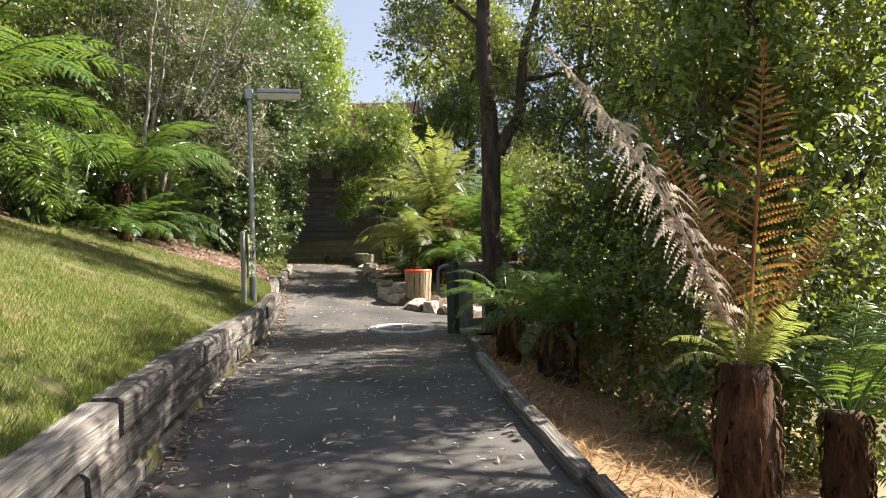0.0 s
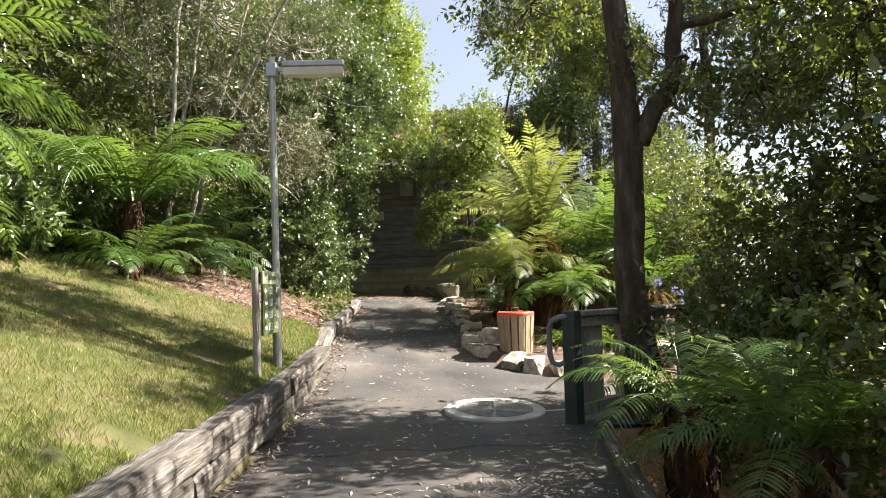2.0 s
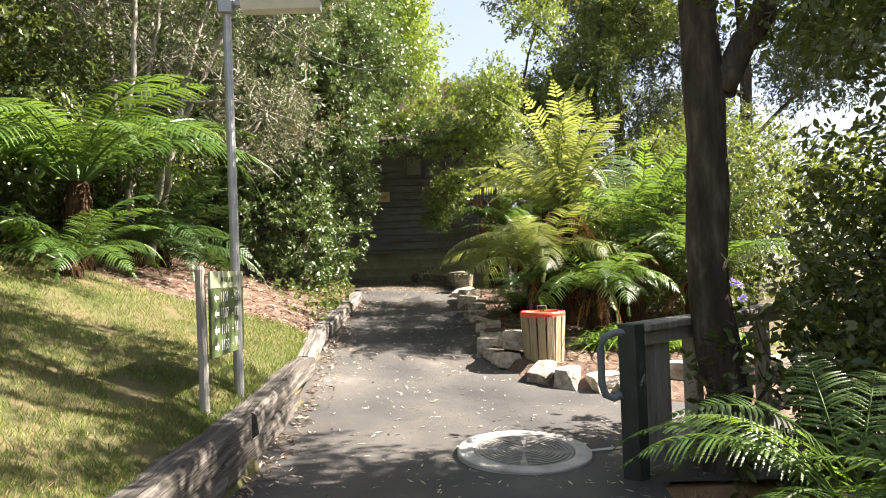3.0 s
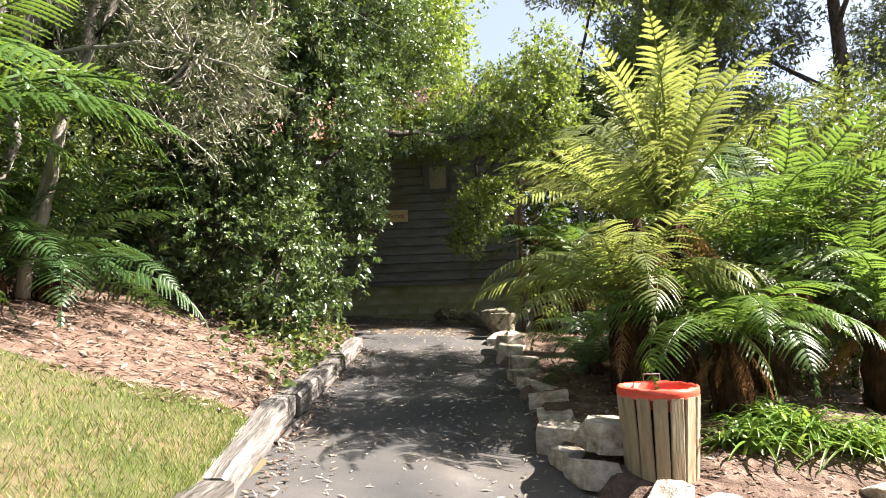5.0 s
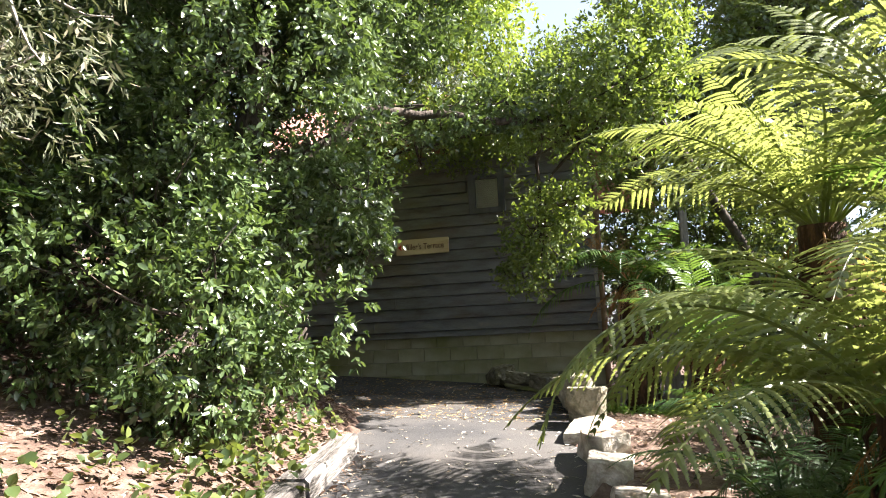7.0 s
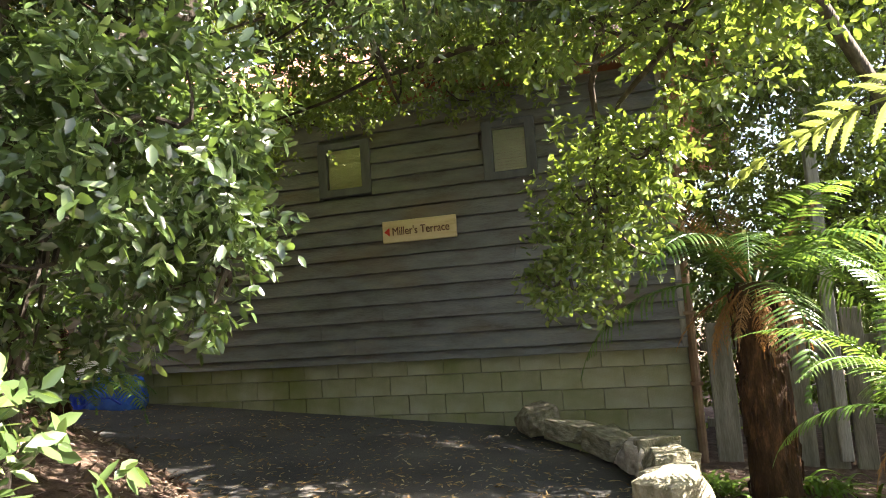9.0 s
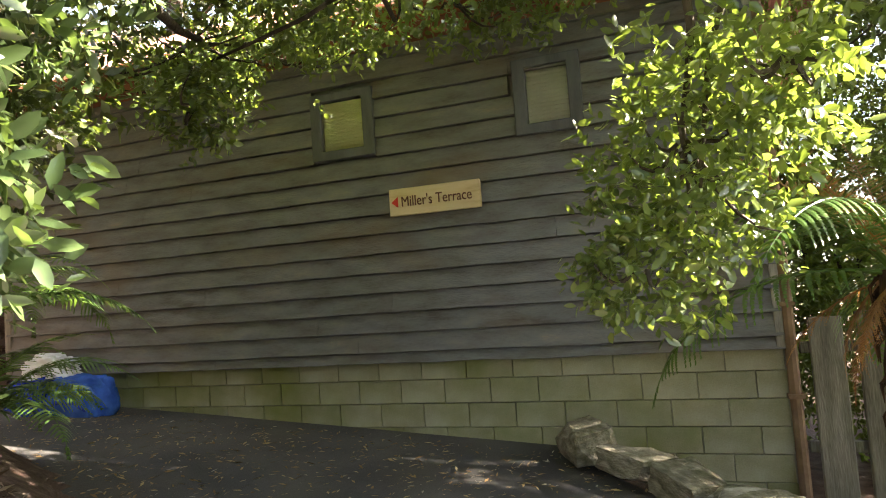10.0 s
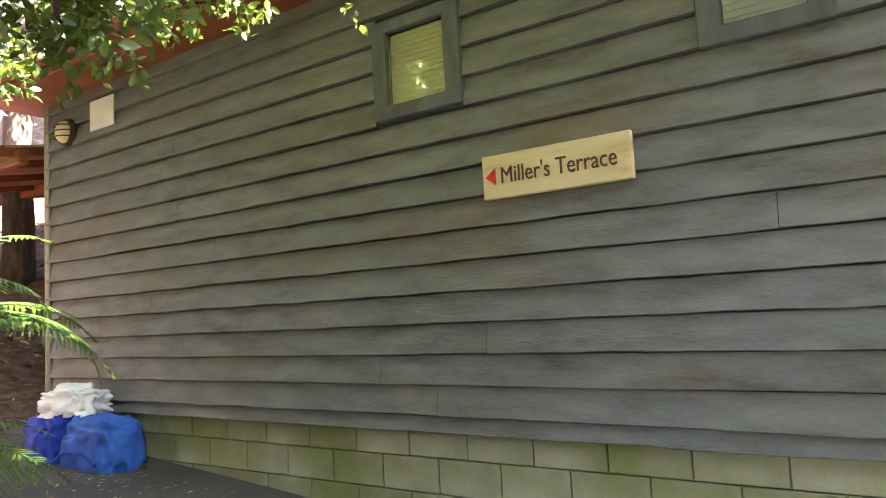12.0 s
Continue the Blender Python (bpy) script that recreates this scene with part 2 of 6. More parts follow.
FERN = leaf_material("fern_frond", [(0.0, (0.038, 0.085, 0.018)), (0.5, (0.062, 0.120, 0.026)), (1.0, (0.105, 0.165, 0.045))], (0.25, 0.40, 0.05), 0.34,
                     rough=0.36, spec=0.45, use_object=True)
# Lighter, yellower copy of the frond; sunlight is put into its colour.
FERN_BRIGHT = leaf_material("sunlit_tint_fern_frond", [(0.0, (0.10, 0.136, 0.038)), (1.0, (0.19, 0.217, 0.08))], (0.42, 0.48, 0.10), 0.4, rough=0.36, spec=0.4, use_object=True)
# Darker copy of the frond; the shade on bank and bed is in its colour.
FERN_DARK = leaf_material("shade_tint_fern_frond", [(0.0, (0.02, 0.05, 0.014)), (1.0, (0.045, 0.09, 0.024))], (0.14, 0.25, 0.03), 0.18, rough=0.42, use_object=True)
FERN_DEAD = leaf_material("dead_fern_frond", [(0.0, (0.16, 0.075, 0.03)), (0.5, (0.30, 0.17, 0.085)), (1.0, (0.46, 0.33, 0.22))], (0.58, 0.27, 0.05), 0.45,
                          rough=0.8, spec=0.2, use_object=True)
FERN_DEAD_PALE = leaf_material("bleached_fern_frond", [(0.0, (0.52, 0.45, 0.39)), (1.0, (0.78, 0.72, 0.65))], (0.62, 0.54, 0.45), 0.42, rough=0.8, spec=0.2, use_object=True)
GRASS = leaf_material("grass_blade", [(0.0, (0.055, 0.10, 0.015)), (0.45, (0.10, 0.152, 0.024)), (0.8, (0.165, 0.19, 0.04)), (0.93, (0.24, 0.22, 0.07)), (1.0, (0.34, 0.27, 0.14))],
                      (0.2, 0.27, 0.04), 0.28, rough=0.6, spec=0.3)
STRAP = leaf_material("strap_leaf", [(0.0, (0.06, 0.13, 0.02)), (1.0, (0.14, 0.24, 0.04))], (0.36, 0.5, 0.06), 0.35, rough=0.35)
LITTER = leaf_material("fallen_leaf", [(0.0, (0.06, 0.036, 0.025)), (0.4, (0.16, 0.105, 0.075)), (0.75, (0.31, 0.235, 0.175)), (1.0, (0.52, 0.45, 0.37))],
                       (0.3, 0.18, 0.08), 0.12, rough=0.85, spec=0.15)
PALE_LITTER = leaf_material("pale_fallen_leaf", [(0.0, (0.20, 0.16, 0.11)), (0.5, (0.42, 0.37, 0.29)), (1.0, (0.62, 0.57, 0.48))], (0.4, 0.35, 0.25), 0.12,
                            rough=0.8, spec=0.2)
YELLOW_LITTER = leaf_material("yellow_fallen_leaf", [(0.0, (0.16, 0.085, 0.035)), (0.5, (0.34, 0.22, 0.10)), (1.0, (0.55, 0.42, 0.22))], (0.4, 0.28, 0.1), 0.12, rough=0.7, spec=0.25)
STRAW = leaf_material("dry_straw", [(0.0, (0.10, 0.055, 0.028)), (0.5, (0.26, 0.16, 0.08)), (1.0, (0.52, 0.38, 0.23))], (0.4, 0.28, 0.12), 0.2, rough=0.85, spec=0.15)
PURPLE = leaf_material("purple_flower", [(0.0, (0.20, 0.17, 0.50)), (1.0, (0.38, 0.34, 0.75))], (0.4, 0.35, 0.8), 0.4, rough=0.6)

glass = bpy.data.materials.new("window_glass")
glass.use_nodes = True
gn = glass.node_tree
gloss = gn.nodes.new("ShaderNodeBsdfGlossy")
gloss.inputs["Roughness"].default_value = 0.03
clear = gn.nodes.new("ShaderNodeBsdfTransparent")
clear.inputs["Color"].default_value = (0.93, 0.95, 0.94, 1)
fres = gn.nodes.new("ShaderNodeFresnel")
fres.inputs["IOR"].default_value = 1.45
gmix = gn.nodes.new("ShaderNodeMixShader")
gn.links.new(fres.outputs[0], gmix.inputs[0])
gn.links.new(clear.outputs[0], gmix.inputs[1])
gn.links.new(gloss.outputs[0], gmix.inputs[2])
gn.links.new(gmix.outputs[0], gn.nodes["Material Output"].inputs["Surface"])


# ---- mesh helpers ----
def add_mesh(name, verts, faces, mat, parent=None, label="", smooth=False):
    me = bpy.data.meshes.new(name)
    me.from_pydata([tuple(v) for v in verts], [], [tuple(f) for f in faces])
    me.materials.append(mat)
    if smooth:
        me.shade_smooth()
    ob = new(name, me)
    if parent:
        ob.parent = parent
    if label:
        ob["label"] = label
    return ob


def poly_mesh(name, verts, loops, size, mat):
    """A mesh from arrays: faces of one size (3 or 4)."""
    me = bpy.data.meshes.new(name)
    n = len(loops) // size
    me.vertices.add(len(verts))
    me.vertices.foreach_set("co", np.asarray(verts, dtype=np.float32).ravel())
    me.loops.add(len(loops))
    me.loops.foreach_set("vertex_index", np.asarray(loops, dtype=np.int32))
    me.polygons.add(n)
    me.polygons.foreach_set("loop_start", np.arange(n, dtype=np.int32) * size)
    me.update(calc_edges=True)
    me.materials.append(mat)
    return me


def part(name, bm, mat, parent=None, label="", smooth=False):
    me = bpy.data.meshes.new(name)
    bm.to_mesh(me)
    bm.free()
    me.materials.append(mat)
    if smooth:
        me.shade_smooth()
    ob = new(name, me)
    if parent:
        ob.parent = parent
    if label:
        ob["label"] = label
    return ob


def thing(name, at, label, category, group="", kind="", turn=0.0):
    ob = new(name)
    ob.empty_display_size = 0.1
    ob.matrix_world = pose(*at, 0, 0, turn)
    return tagged(ob, label, category, group, kind)


def box(bm, lo, hi, bevel=0.0, m=None):
    c = [(a + b) / 2 for a, b in zip(lo, hi)]
    s = [b - a for a, b in zip(lo, hi)]
    r = bmesh.ops.create_cube(bm, size=1, matrix=Matrix.Translation(c) @ Matrix.Diagonal((*s, 1)))
    vs = r["verts"]
    if bevel:
        es = list({e for v in vs for e in v.link_edges})
        out = bmesh.ops.bevel(bm, geom=es, offset=bevel, segments=1, affect="EDGES")
        vs = list({v for f in out["faces"] for v in f.verts} | {v for v in vs if v.is_valid})
    if m is not None:
        bmesh.ops.transform(bm, matrix=m, verts=vs)
    return vs


def tube(bm, pts, radii, sides=8, cap=True):
    pts = [Vector(p) for p in pts]
    if not isinstance(radii, (list, tuple)):
        radii = [radii] * len(pts)
    rings = []
    up = Vector((0.31, 0.17, 0.93))
    for i, p in enumerate(pts):
        d = (pts[min(i + 1, len(pts) - 1)] - pts[max(i - 1, 0)]).normalized()
        a = d.cross(up)
        if a.length < 0.2:
            a = d.cross(Vector((1, 0, 0)))
        a.normalize()
        b = d.cross(a).normalized()
        rings.append([bm.verts.new(p + (a * math.cos(k * 2 * math.pi / sides) + b * math.sin(k * 2 * math.pi / sides)) * radii[i]) for k in range(sides)])
    for r0, r1 in zip(rings, rings[1:]):
        for k in range(sides):
            bm.faces.new((r0[k], r0[(k + 1) % sides], r1[(k + 1) % sides], r1[k]))
    if cap:
        bm.faces.new(rings[0][::-1])
        bm.faces.new(rings[-1])


def bend(a, b, sag=0.0, side=0.0, n=6, wob=0.0, rng=None):
    """Points from a to b along a bowed line."""
    a, b = Vector(a), Vector(b)
    d = b - a
    s = Vector((-d.y, d.x, 0))
    if s.length > 1e-6:
        s.normalize()
    out = []
    for i in range(n + 1):
        t = i / n
        k = 4 * t * (1 - t)
        p = a + d * t + Vector((0, 0, sag * k)) + s * side * k
        if wob and rng is not None and 0 < i < n:
            p += Vector(rng.normal(0, wob, 3))
        out.append(p)
    return out


# ---- lie of the land ----
def curve(points):
    xs, ys = zip(*points)
    return lambda v: float(np.interp(v, xs, ys))


def smooth_curve(points):
    c = curve(points)
    return lambda v: (c(v - 0.5) + 2 * c(v) + c(v + 0.5)) / 4


path_z = smooth_curve([(-40, -1.6), (-10, -.5), (-3, -.16), (0, 0), (2.5, .2), (4, .33), (5.3, .415), (7, .46), (8.5, .48), (9.8, .49), (11.4, .68), (12.5, .82),
                (14, 1.02), (15.3, 1.22), (16.5, 1.38), (18.5, 1.50), (21, 1.58), (40, 1.9)])
tilt = curve([(9, 0), (11.2, -.12), (13, -.05), (16, -.05), (21, -.08)])
mid_x = curve([(8, -.4), (12, -.9), (15, -1.7), (18, -2.2), (21, -3.0)])
left_x = curve([(-8, -.9), (0, -1.12), (3.5, -1.36), (5.2, -1.56), (7.7, -1.80), (11, -2.1), (12.5, -2.42), (14.6, -2.66), (16, -2.78), (17.2, -3.2), (18.2, -4.4), (19.0, -5.6), (19.4, -6.6), (19.8, -9.0)])
wall_top = smooth_curve([(-8, .0), (0, .52), (2.5, .71), (3.4, .785), (6.2, .84), (8, .865), (10.3, .96), (11.2, 1.02), (13.6, 1.24), (15.2, 1.38), (16, 1.49), (17, 1.6)])
right_x = curve([(-8, 1.5), (2, .95), (3.3, .80), (4, .71), (6.1, .59), (7.1, .63), (9.0, .62), (9.25, 3.0), (11.3, 3.0), (11.75, .0), (12.2, -.42), (13, -.6), (14, -.72), (15.25, -1.0),
                 (17, -1.22), (18.6, -1.42), (19.6, -1.65), (20.5, -2.4), (21, -2.5)])


def path_height(x, y):
    return path_z(y) + tilt(y) * (x - mid_x(y))


def ramp(v, a, b):
    t = min(1, max(0, (v - a) / (b - a)))
    return t * t * (3 - 2 * t)


def land(x, y):
    """Height of the ground sheet."""
    g = path_height(max(-9.0, min(3.2, x)), y)
    xl, xr = left_x(y), right_x(y)
    if x < xl - 0.1:
        d = xl - 0.15 - x
        if y < 16:
            top = wall_top(y) - 0.035
        else:
            top = g + 0.08
        rise = 0.36 * min(d, 3.2) + 0.5 * max(0, min(d - 3.2, 9)) + 0.25 * max(0, d - 12.2)
        if y < 16:
            rise += 0.07 * min(1, d / 0.25)
        if y > 19.6:
            rise = 0.45 * max(0, min(-9.3 - x, 9)) + 0.2 * max(0, -18 - x)
            top = g
        z = top + rise + 0.03 * noise.noise((x * 1.3, y * 1.3, 0.3))
    elif x > xr + 0.02:
        d = x - xr
        if y < 10.2:
            z = g - 0.04 - 0.30 * min(d, 2.6) - 0.12 * max(0, d - 2.6)
        else:
            k = ramp(y, 10.8, 12)
            bed = g + 0.10 - 0.33 * ramp(y, 16.5, 20) + 0.02 * min(d, 1.0) - 0.10 * max(0, min(x, 8) - 1.0)
            low = g - 0.04 - 0.15 * max(0, d)
            z = bed * k + low * (1 - k)
        z = max(z, -3.0) + 0.03 * noise.noise((x * 1.7, y * 1.7, 4.3))
    else:
        z = g - 0.035
    if y > 21:
        z = max(z, 1.2) if x < 2 else z
        if x < -8.7:
            z += 0.55 * max(0, min(y, 34) - 22.3)
    return z


# ---- ground, path, retaining wall ----
MULCH = material("bark_mulch", [(0.0, (0.04, 0.024, 0.018)), (0.5, (0.11, 0.072, 0.054)), (1.0, (0.22, 0.165, 0.13))], scale=9, rough=0.95, bump=1.0, bump_scale=60, fine=0.6)
DRY_BANK = material("dry_grass_bank", [(0.0, (0.12, 0.075, 0.04)), (0.5, (0.25, 0.165, 0.09)), (1.0, (0.36, 0.26, 0.15))], scale=3, rough=0.95, bump=0.8, bump_scale=70)
FOREST = material("forest_soil", [(0.0, (0.03, 0.022, 0.014)), (0.5, (0.07, 0.055, 0.03)), (1.0, (0.11, 0.12, 0.04))], scale=1.5, rough=0.95, bump=0.6, bump_scale=40)
ROAD_GREY = material("pale_road", [(0.0, (0.28, 0.28, 0.27)), (1.0, (0.45, 0.44, 0.42))], scale=2, rough=0.85, bump_scale=120)


def steps(lo, a, b, hi, fine, grow=1.35):
    v = list(np.arange(a, b + 1e-6, fine))
    s, up = fine, [b]
    while up[-1] < hi:
        s *= grow
        up.append(up[-1] + s)
    s, down = fine, [a]
    while down[-1] > lo:
        s *= grow
        down.append(down[-1] - s)
    return down[:0:-1] + v + up[1:]


def build_ground():
    xs, ys = steps(-400, -8.4, 3.4, 400, 0.13), steps(-400, -2.0, 21.2, 400, 0.17)
    verts = [(x, y, land(x, y)) for y in ys for x in xs]
    n = len(xs)
    faces, slots = [], []
    for j in range(len(ys) - 1):
        for i in range(n - 1):
            faces.append((j * n + i, j * n + i + 1, (j + 1) * n + i + 1, (j + 1) * n + i))
            x, y = (xs[i] + xs[i + 1]) / 2, (ys[j] + ys[j + 1]) / 2
            wav = 0.5 * noise.noise((x * 1.1, y * 1.1, 7))
            if x < left_x(y):
                lawn = y < 12.2 + 0.35 * (x + 2.4) + wav and x > -5.4 - 0.12 * (y - 9) + wav and y > -9
                slots.append(0 if lawn else 3 if x < -6.2 and y < 19.5 else 1)
            elif y < 9.4 and x < 4:
                slots.append(2)
            elif y > 11 and x < 3.2:
                slots.append(1)
            else:
                slots.append(3)
    ob = add_mesh("ground", verts, faces, LOAM, smooth=True)
    for m in (MULCH, DRY_BANK, FOREST):
        ob.data.materials.append(m)
    ob.data.polygons.foreach_set("material_index", slots)
    return tagged(ob, "grassy and mulched hillside ground rising beside the path", "ground", kind="structure")


build_ground()


def build_path():
    ys = list(np.arange(-8, 21.001, 0.1))
    nu = 18
    verts, faces = [], []
    for y in ys:
        a, b = left_x(y) - 0.06, right_x(y) + 0.03
        for i in range(nu + 1):
            x = a + (b - a) * i / nu
            verts.append((x, y, path_height(x, y) + 0.012 * noise.noise((x * 0.9, y * 0.9, 1.0))))
    for j in range(len(ys) - 1):
        for i in range(nu):
            k = j * (nu + 1) + i
            faces.append((k, k + 1, k + nu + 2, k + nu + 1))
    ob = add_mesh("path", verts, faces, ASPHALT, smooth=True)
    tagged(ob, "dark asphalt footpath sloping up to the house", "path", kind="structure")


build_path()


def strip(name, pts, width, lift, mat):
    verts, faces = [], []
    for i, (x, y) in enumerate(pts):
        a, b = Vector(pts[max(0, i - 1)]), Vector(pts[min(len(pts) - 1, i + 1)])
        d = (b - a).normalized()
        for s in (-1, 1):
            px, py = x - d.y * s * width / 2, y + d.x * s * width / 2
            verts.append((px, py, path_height(px, py) + 0.012 * noise.noise((px * 0.9, py * 0.9, 1.0)) + lift))
        if i:
            faces.append((2 * i - 2, 2 * i - 1, 2 * i + 1, 2 * i))
    ob = add_mesh(name, verts, faces, mat)
    return tagged(ob, kind="structure")


rng = np.random.default_rng(11)
strip("path_joint", [(-1.8 + 0.1 * i, 7.95 + 0.05 * math.sin(i * 0.9) + 0.02 * i + float(rng.normal(0, 0.012))) for i in range(25)], 0.014, 0.004, DARK)
strip("path_joint", [(0.25 + 0.1 * i, 9.75 + 0.055 * i) for i in range(22)], 0.05, 0.004, CONCRETE)


def sleeper_mesh(length, seed):
    """A rough-sawn railway sleeper along y, worn at the edges."""
    r = np.random.default_rng(seed)
    bm = bmesh.new()
    n = 8
    rings = []
    for i in range(n + 1):
        y = length * (i / n - 0.5)
        w, h = 0.11 + r.normal(0, 0.004), 0.095 + r.normal(0, 0.004)
        e = 0.018 + abs(r.normal(0, 0.008))
        prof = [(-w, -h + e), (-w + e, -h), (w - e, -h), (w, -h + e), (w, h - e), (w - e, h), (-w + e, h), (-w, h - e)]
        rings.append([bm.verts.new((x + r.normal(0, 0.004), y, z + r.normal(0, 0.004))) for x, z in prof])
    for a, b in zip(rings, rings[1:]):
        for k in range(8):
            bm.faces.new((a[k], a[(k + 1) % 8], b[(k + 1) % 8], b[k]))
    bm.faces.new(rings[0][::-1])
    bm.faces.new(rings[-1])
    bmesh.ops.recalc_face_normals(bm, faces=bm.faces)
    me = bpy.data.meshes.new("sleeper")
    bm.to_mesh(me)
    bm.free()
    me.materials.append(SLEEPER)
    return me


def build_retaining_wall():
    wall = thing("retaining_wall", (left_x(6), 6, path_z(6)), "weathered grey timber sleeper retaining wall holding up the lawn", "retaining wall", kind="structure")
    meshes = [sleeper_mesh(2.0, s) for s in range(5)]
    base = wall.matrix_world.inverted()
    r = np.random.default_rng(5)
    for course in range(4):
        y = -6.0 - 0.9 * (course % 2)
        while y < 15.6:
            ln = float(r.uniform(1.7, 2.1))
            y1 = min(y + ln, 16.0)
            ym = (y + y1) / 2
            z = wall_top(ym) - 0.095 - 0.195 * course + float(r.normal(0, 0.006))
            if z + 0.09 > path_height(left_x(ym), ym) and y1 - y > 0.3:
                dx, dy = left_x(y1) - left_x(y), y1 - y
                slope = math.degrees(math.atan2(wall_top(y1) - wall_top(y), dy))
                ob = new("sleeper", meshes[int(r.integers(5))])
                ob.parent = wall
                ob.matrix_parent_inverse = base
                ob.matrix_world = (pose(left_x(ym) - 0.11 + float(r.normal(0, 0.012)), ym, z, slope, 0, math.degrees(math.atan2(-dx, dy)))
                                   @ Matrix.Diagonal((1, (math.hypot(dx, dy) - 0.012) / 2.0, 1, 1)))
            y = y1
    return wall


build_retaining_wall()


def build_kerb():
    kerb = thing("timber_edging", (right_x(5), 5, path_z(5)), "weathered dark timber edging along the asphalt path", "edging", kind="structure")
    r = np.random.default_rng(8)
    me = sleeper_mesh(2.0, 21)
    y = -4.0
    while y < 8.4:
        y1 = min(y + float(r.uniform(1.6, 2.1)), 8.5)
        ym = (y + y1) / 2
        dx = right_x(y1) - right_x(y)
        ob = new("edging_log", me)
        ob.parent = kerb
        ob.matrix_parent_inverse = kerb.matrix_world.inverted()
        sl = math.degrees(math.atan2(path_z(y1) - path_z(y), y1 - y))
        ob.matrix_world = (pose(right_x(ym) + 0.06, ym, path_z(ym) - 0.0 + float(r.normal(0, 0.008)), sl, 0, math.degrees(math.atan2(-dx, y1 - y)))
                           @ Matrix.Diagonal((0.5, (y1 - y - 0.015) / 2, 0.62, 1)))
        y = y1


build_kerb()


def rock_mesh(seed, mat, flat=0.85):
    """A quarried sandstone block, about one unit across: flat-topped, with broken faces and chipped edges."""
    r = np.random.default_rng(seed + 400)
    bm = bmesh.new()
    bmesh.ops.create_cube(bm, size=1)
    for v in bm.verts:
        v.co = Vector([c * float(r.uniform(0.78, 1.02)) for c in v.co])
    for k in range(5):
        n = Vector(r.normal(0, 1, 3))
        n.z *= 0.6
        n.normalize()
        out = bmesh.ops.bisect_plane(bm, geom=bm.verts[:] + bm.edges[:] + bm.faces[:], plane_co=n * float(r.uniform(0.46, 0.6)), plane_no=n, clear_outer=True)
        bmesh.ops.contextual_create(bm, geom=[e for e in out["geom_cut"] if isinstance(e, bmesh.types.BMEdge)])
    bmesh.ops.bevel(bm, geom=list(bm.edges), offset=0.02, segments=1, affect="EDGES")
    bmesh.ops.triangulate(bm, faces=list(bm.faces))
    for _ in range(2):
        bmesh.ops.subdivide_edges(bm, edges=[e for e in bm.edges if e.calc_length() > 0.14], cuts=1)
        bmesh.ops.triangulate(bm, faces=[f for f in bm.faces if len(f.verts) > 3])
    for v in bm.verts:
        q = v.co * 3.2 + Vector((seed, 0, seed * 2.3))
        v.co += noise.noise_vector(q) * 0.045 + noise.noise_vector(q * 3.1) * 0.018
        v.co.z *= flat
    bmesh.ops.recalc_face_normals(bm, faces=bm.faces)
    me = bpy.data.meshes.new("rock")
    bm.to_mesh(me)
    bm.free()
    me.materials.append(mat)
    return me


MOSSY = material("mossy_sandstone", [(0.0, (0.06, 0.065, 0.035)), (0.4, (0.16, 0.145, 0.10)), (0.75, (0.27, 0.25, 0.19)), (1.0, (0.42, 0.39, 0.32))],
                 scale=5.0, rough=0.92, bump=0.9, bump_scale=24, fine=0.5, per_object=0.2)
ROCKS = [rock_mesh(s, STONE) for s in range(7)]
MOSSY_ROCKS = [rock_mesh(s + 20, MOSSY) for s in range(7)]


def place_rocks(points, size, group, label, seed, lift=0.0, kinds=ROCKS):
    r = np.random.default_rng(seed)
    pts = [Vector((*p, 0)) for p in points]
    for a, b in zip(pts, pts[1:]):
        d = b - a
        s = 0.0
        while s < d.length - 0.1:
            ln = min(size * float(r.uniform(0.5, 1.6)), d.length - s + 0.08)
            p = a + d.normalized() * (s + ln / 2)
            h = size * float(r.uniform(0.42, 1.0))
            w = size * float(r.uniform(0.7, 0.95))
            ob = new("rock", kinds[int(r.integers(7))])
            ob.matrix_world = (pose(p.x + float(r.normal(0, 0.04)), p.y + float(r.normal(0, 0.04)), path_height(p.x, p.y) + h * 0.22 + lift, float(r.normal(0, 8)),
                                    float(r.normal(0, 5)), math.degrees(math.atan2(d.y, d.x)) + float(r.normal(0, 16)) + 180 * int(r.integers(2)))
                               @ Matrix.Diagonal((ln * 1.0, w, h, 1)))
            tagged(ob, label, "rock", group)
            s += ln


place_rocks([(-0.05, 11.85), (0.75, 11.72), (1.3, 11.95)], 0.42, "border rocks", "pale cut sandstone boulder edging a garden bed", 3)
place_rocks([(1.3, 11.95), (2.1, 12.5), (3.0, 12.7)], 0.45, "border rocks", "pale cut sandstone boulder edging a garden bed", 4)
place_rocks([(-0.2, 12.05), (-0.5, 13.0), (-0.62, 14.0), (-0.9, 15.25), (-1.1, 17.0)], 0.37, "border rocks", "rough sandstone block lining the path edge", 6)
place_rocks([(-1.1, 17.0), (-1.3, 18.6), (-1.55, 19.6), (-2.2, 20.35), (-2.58, 20.62)], 0.40, "border rocks", "mossy sandstone block of a low wall before the house", 7, 0.10, MOSSY_ROCKS)
for x, y, z, s in ((-0.22, 12.35, 1.0, 0.36), (-1.45, 19.2, 1.62, 0.4)):
    ob = new("rock", ROCKS[2])
    ob.matrix_world = pose(x, y, z, 0, 5, 30) @ Matrix.Diagonal((s, s * 0.9, s * 0.7, 1))
    tagged(ob, "flat-topped sandstone block lying on the rock border", "rock", "border rocks")


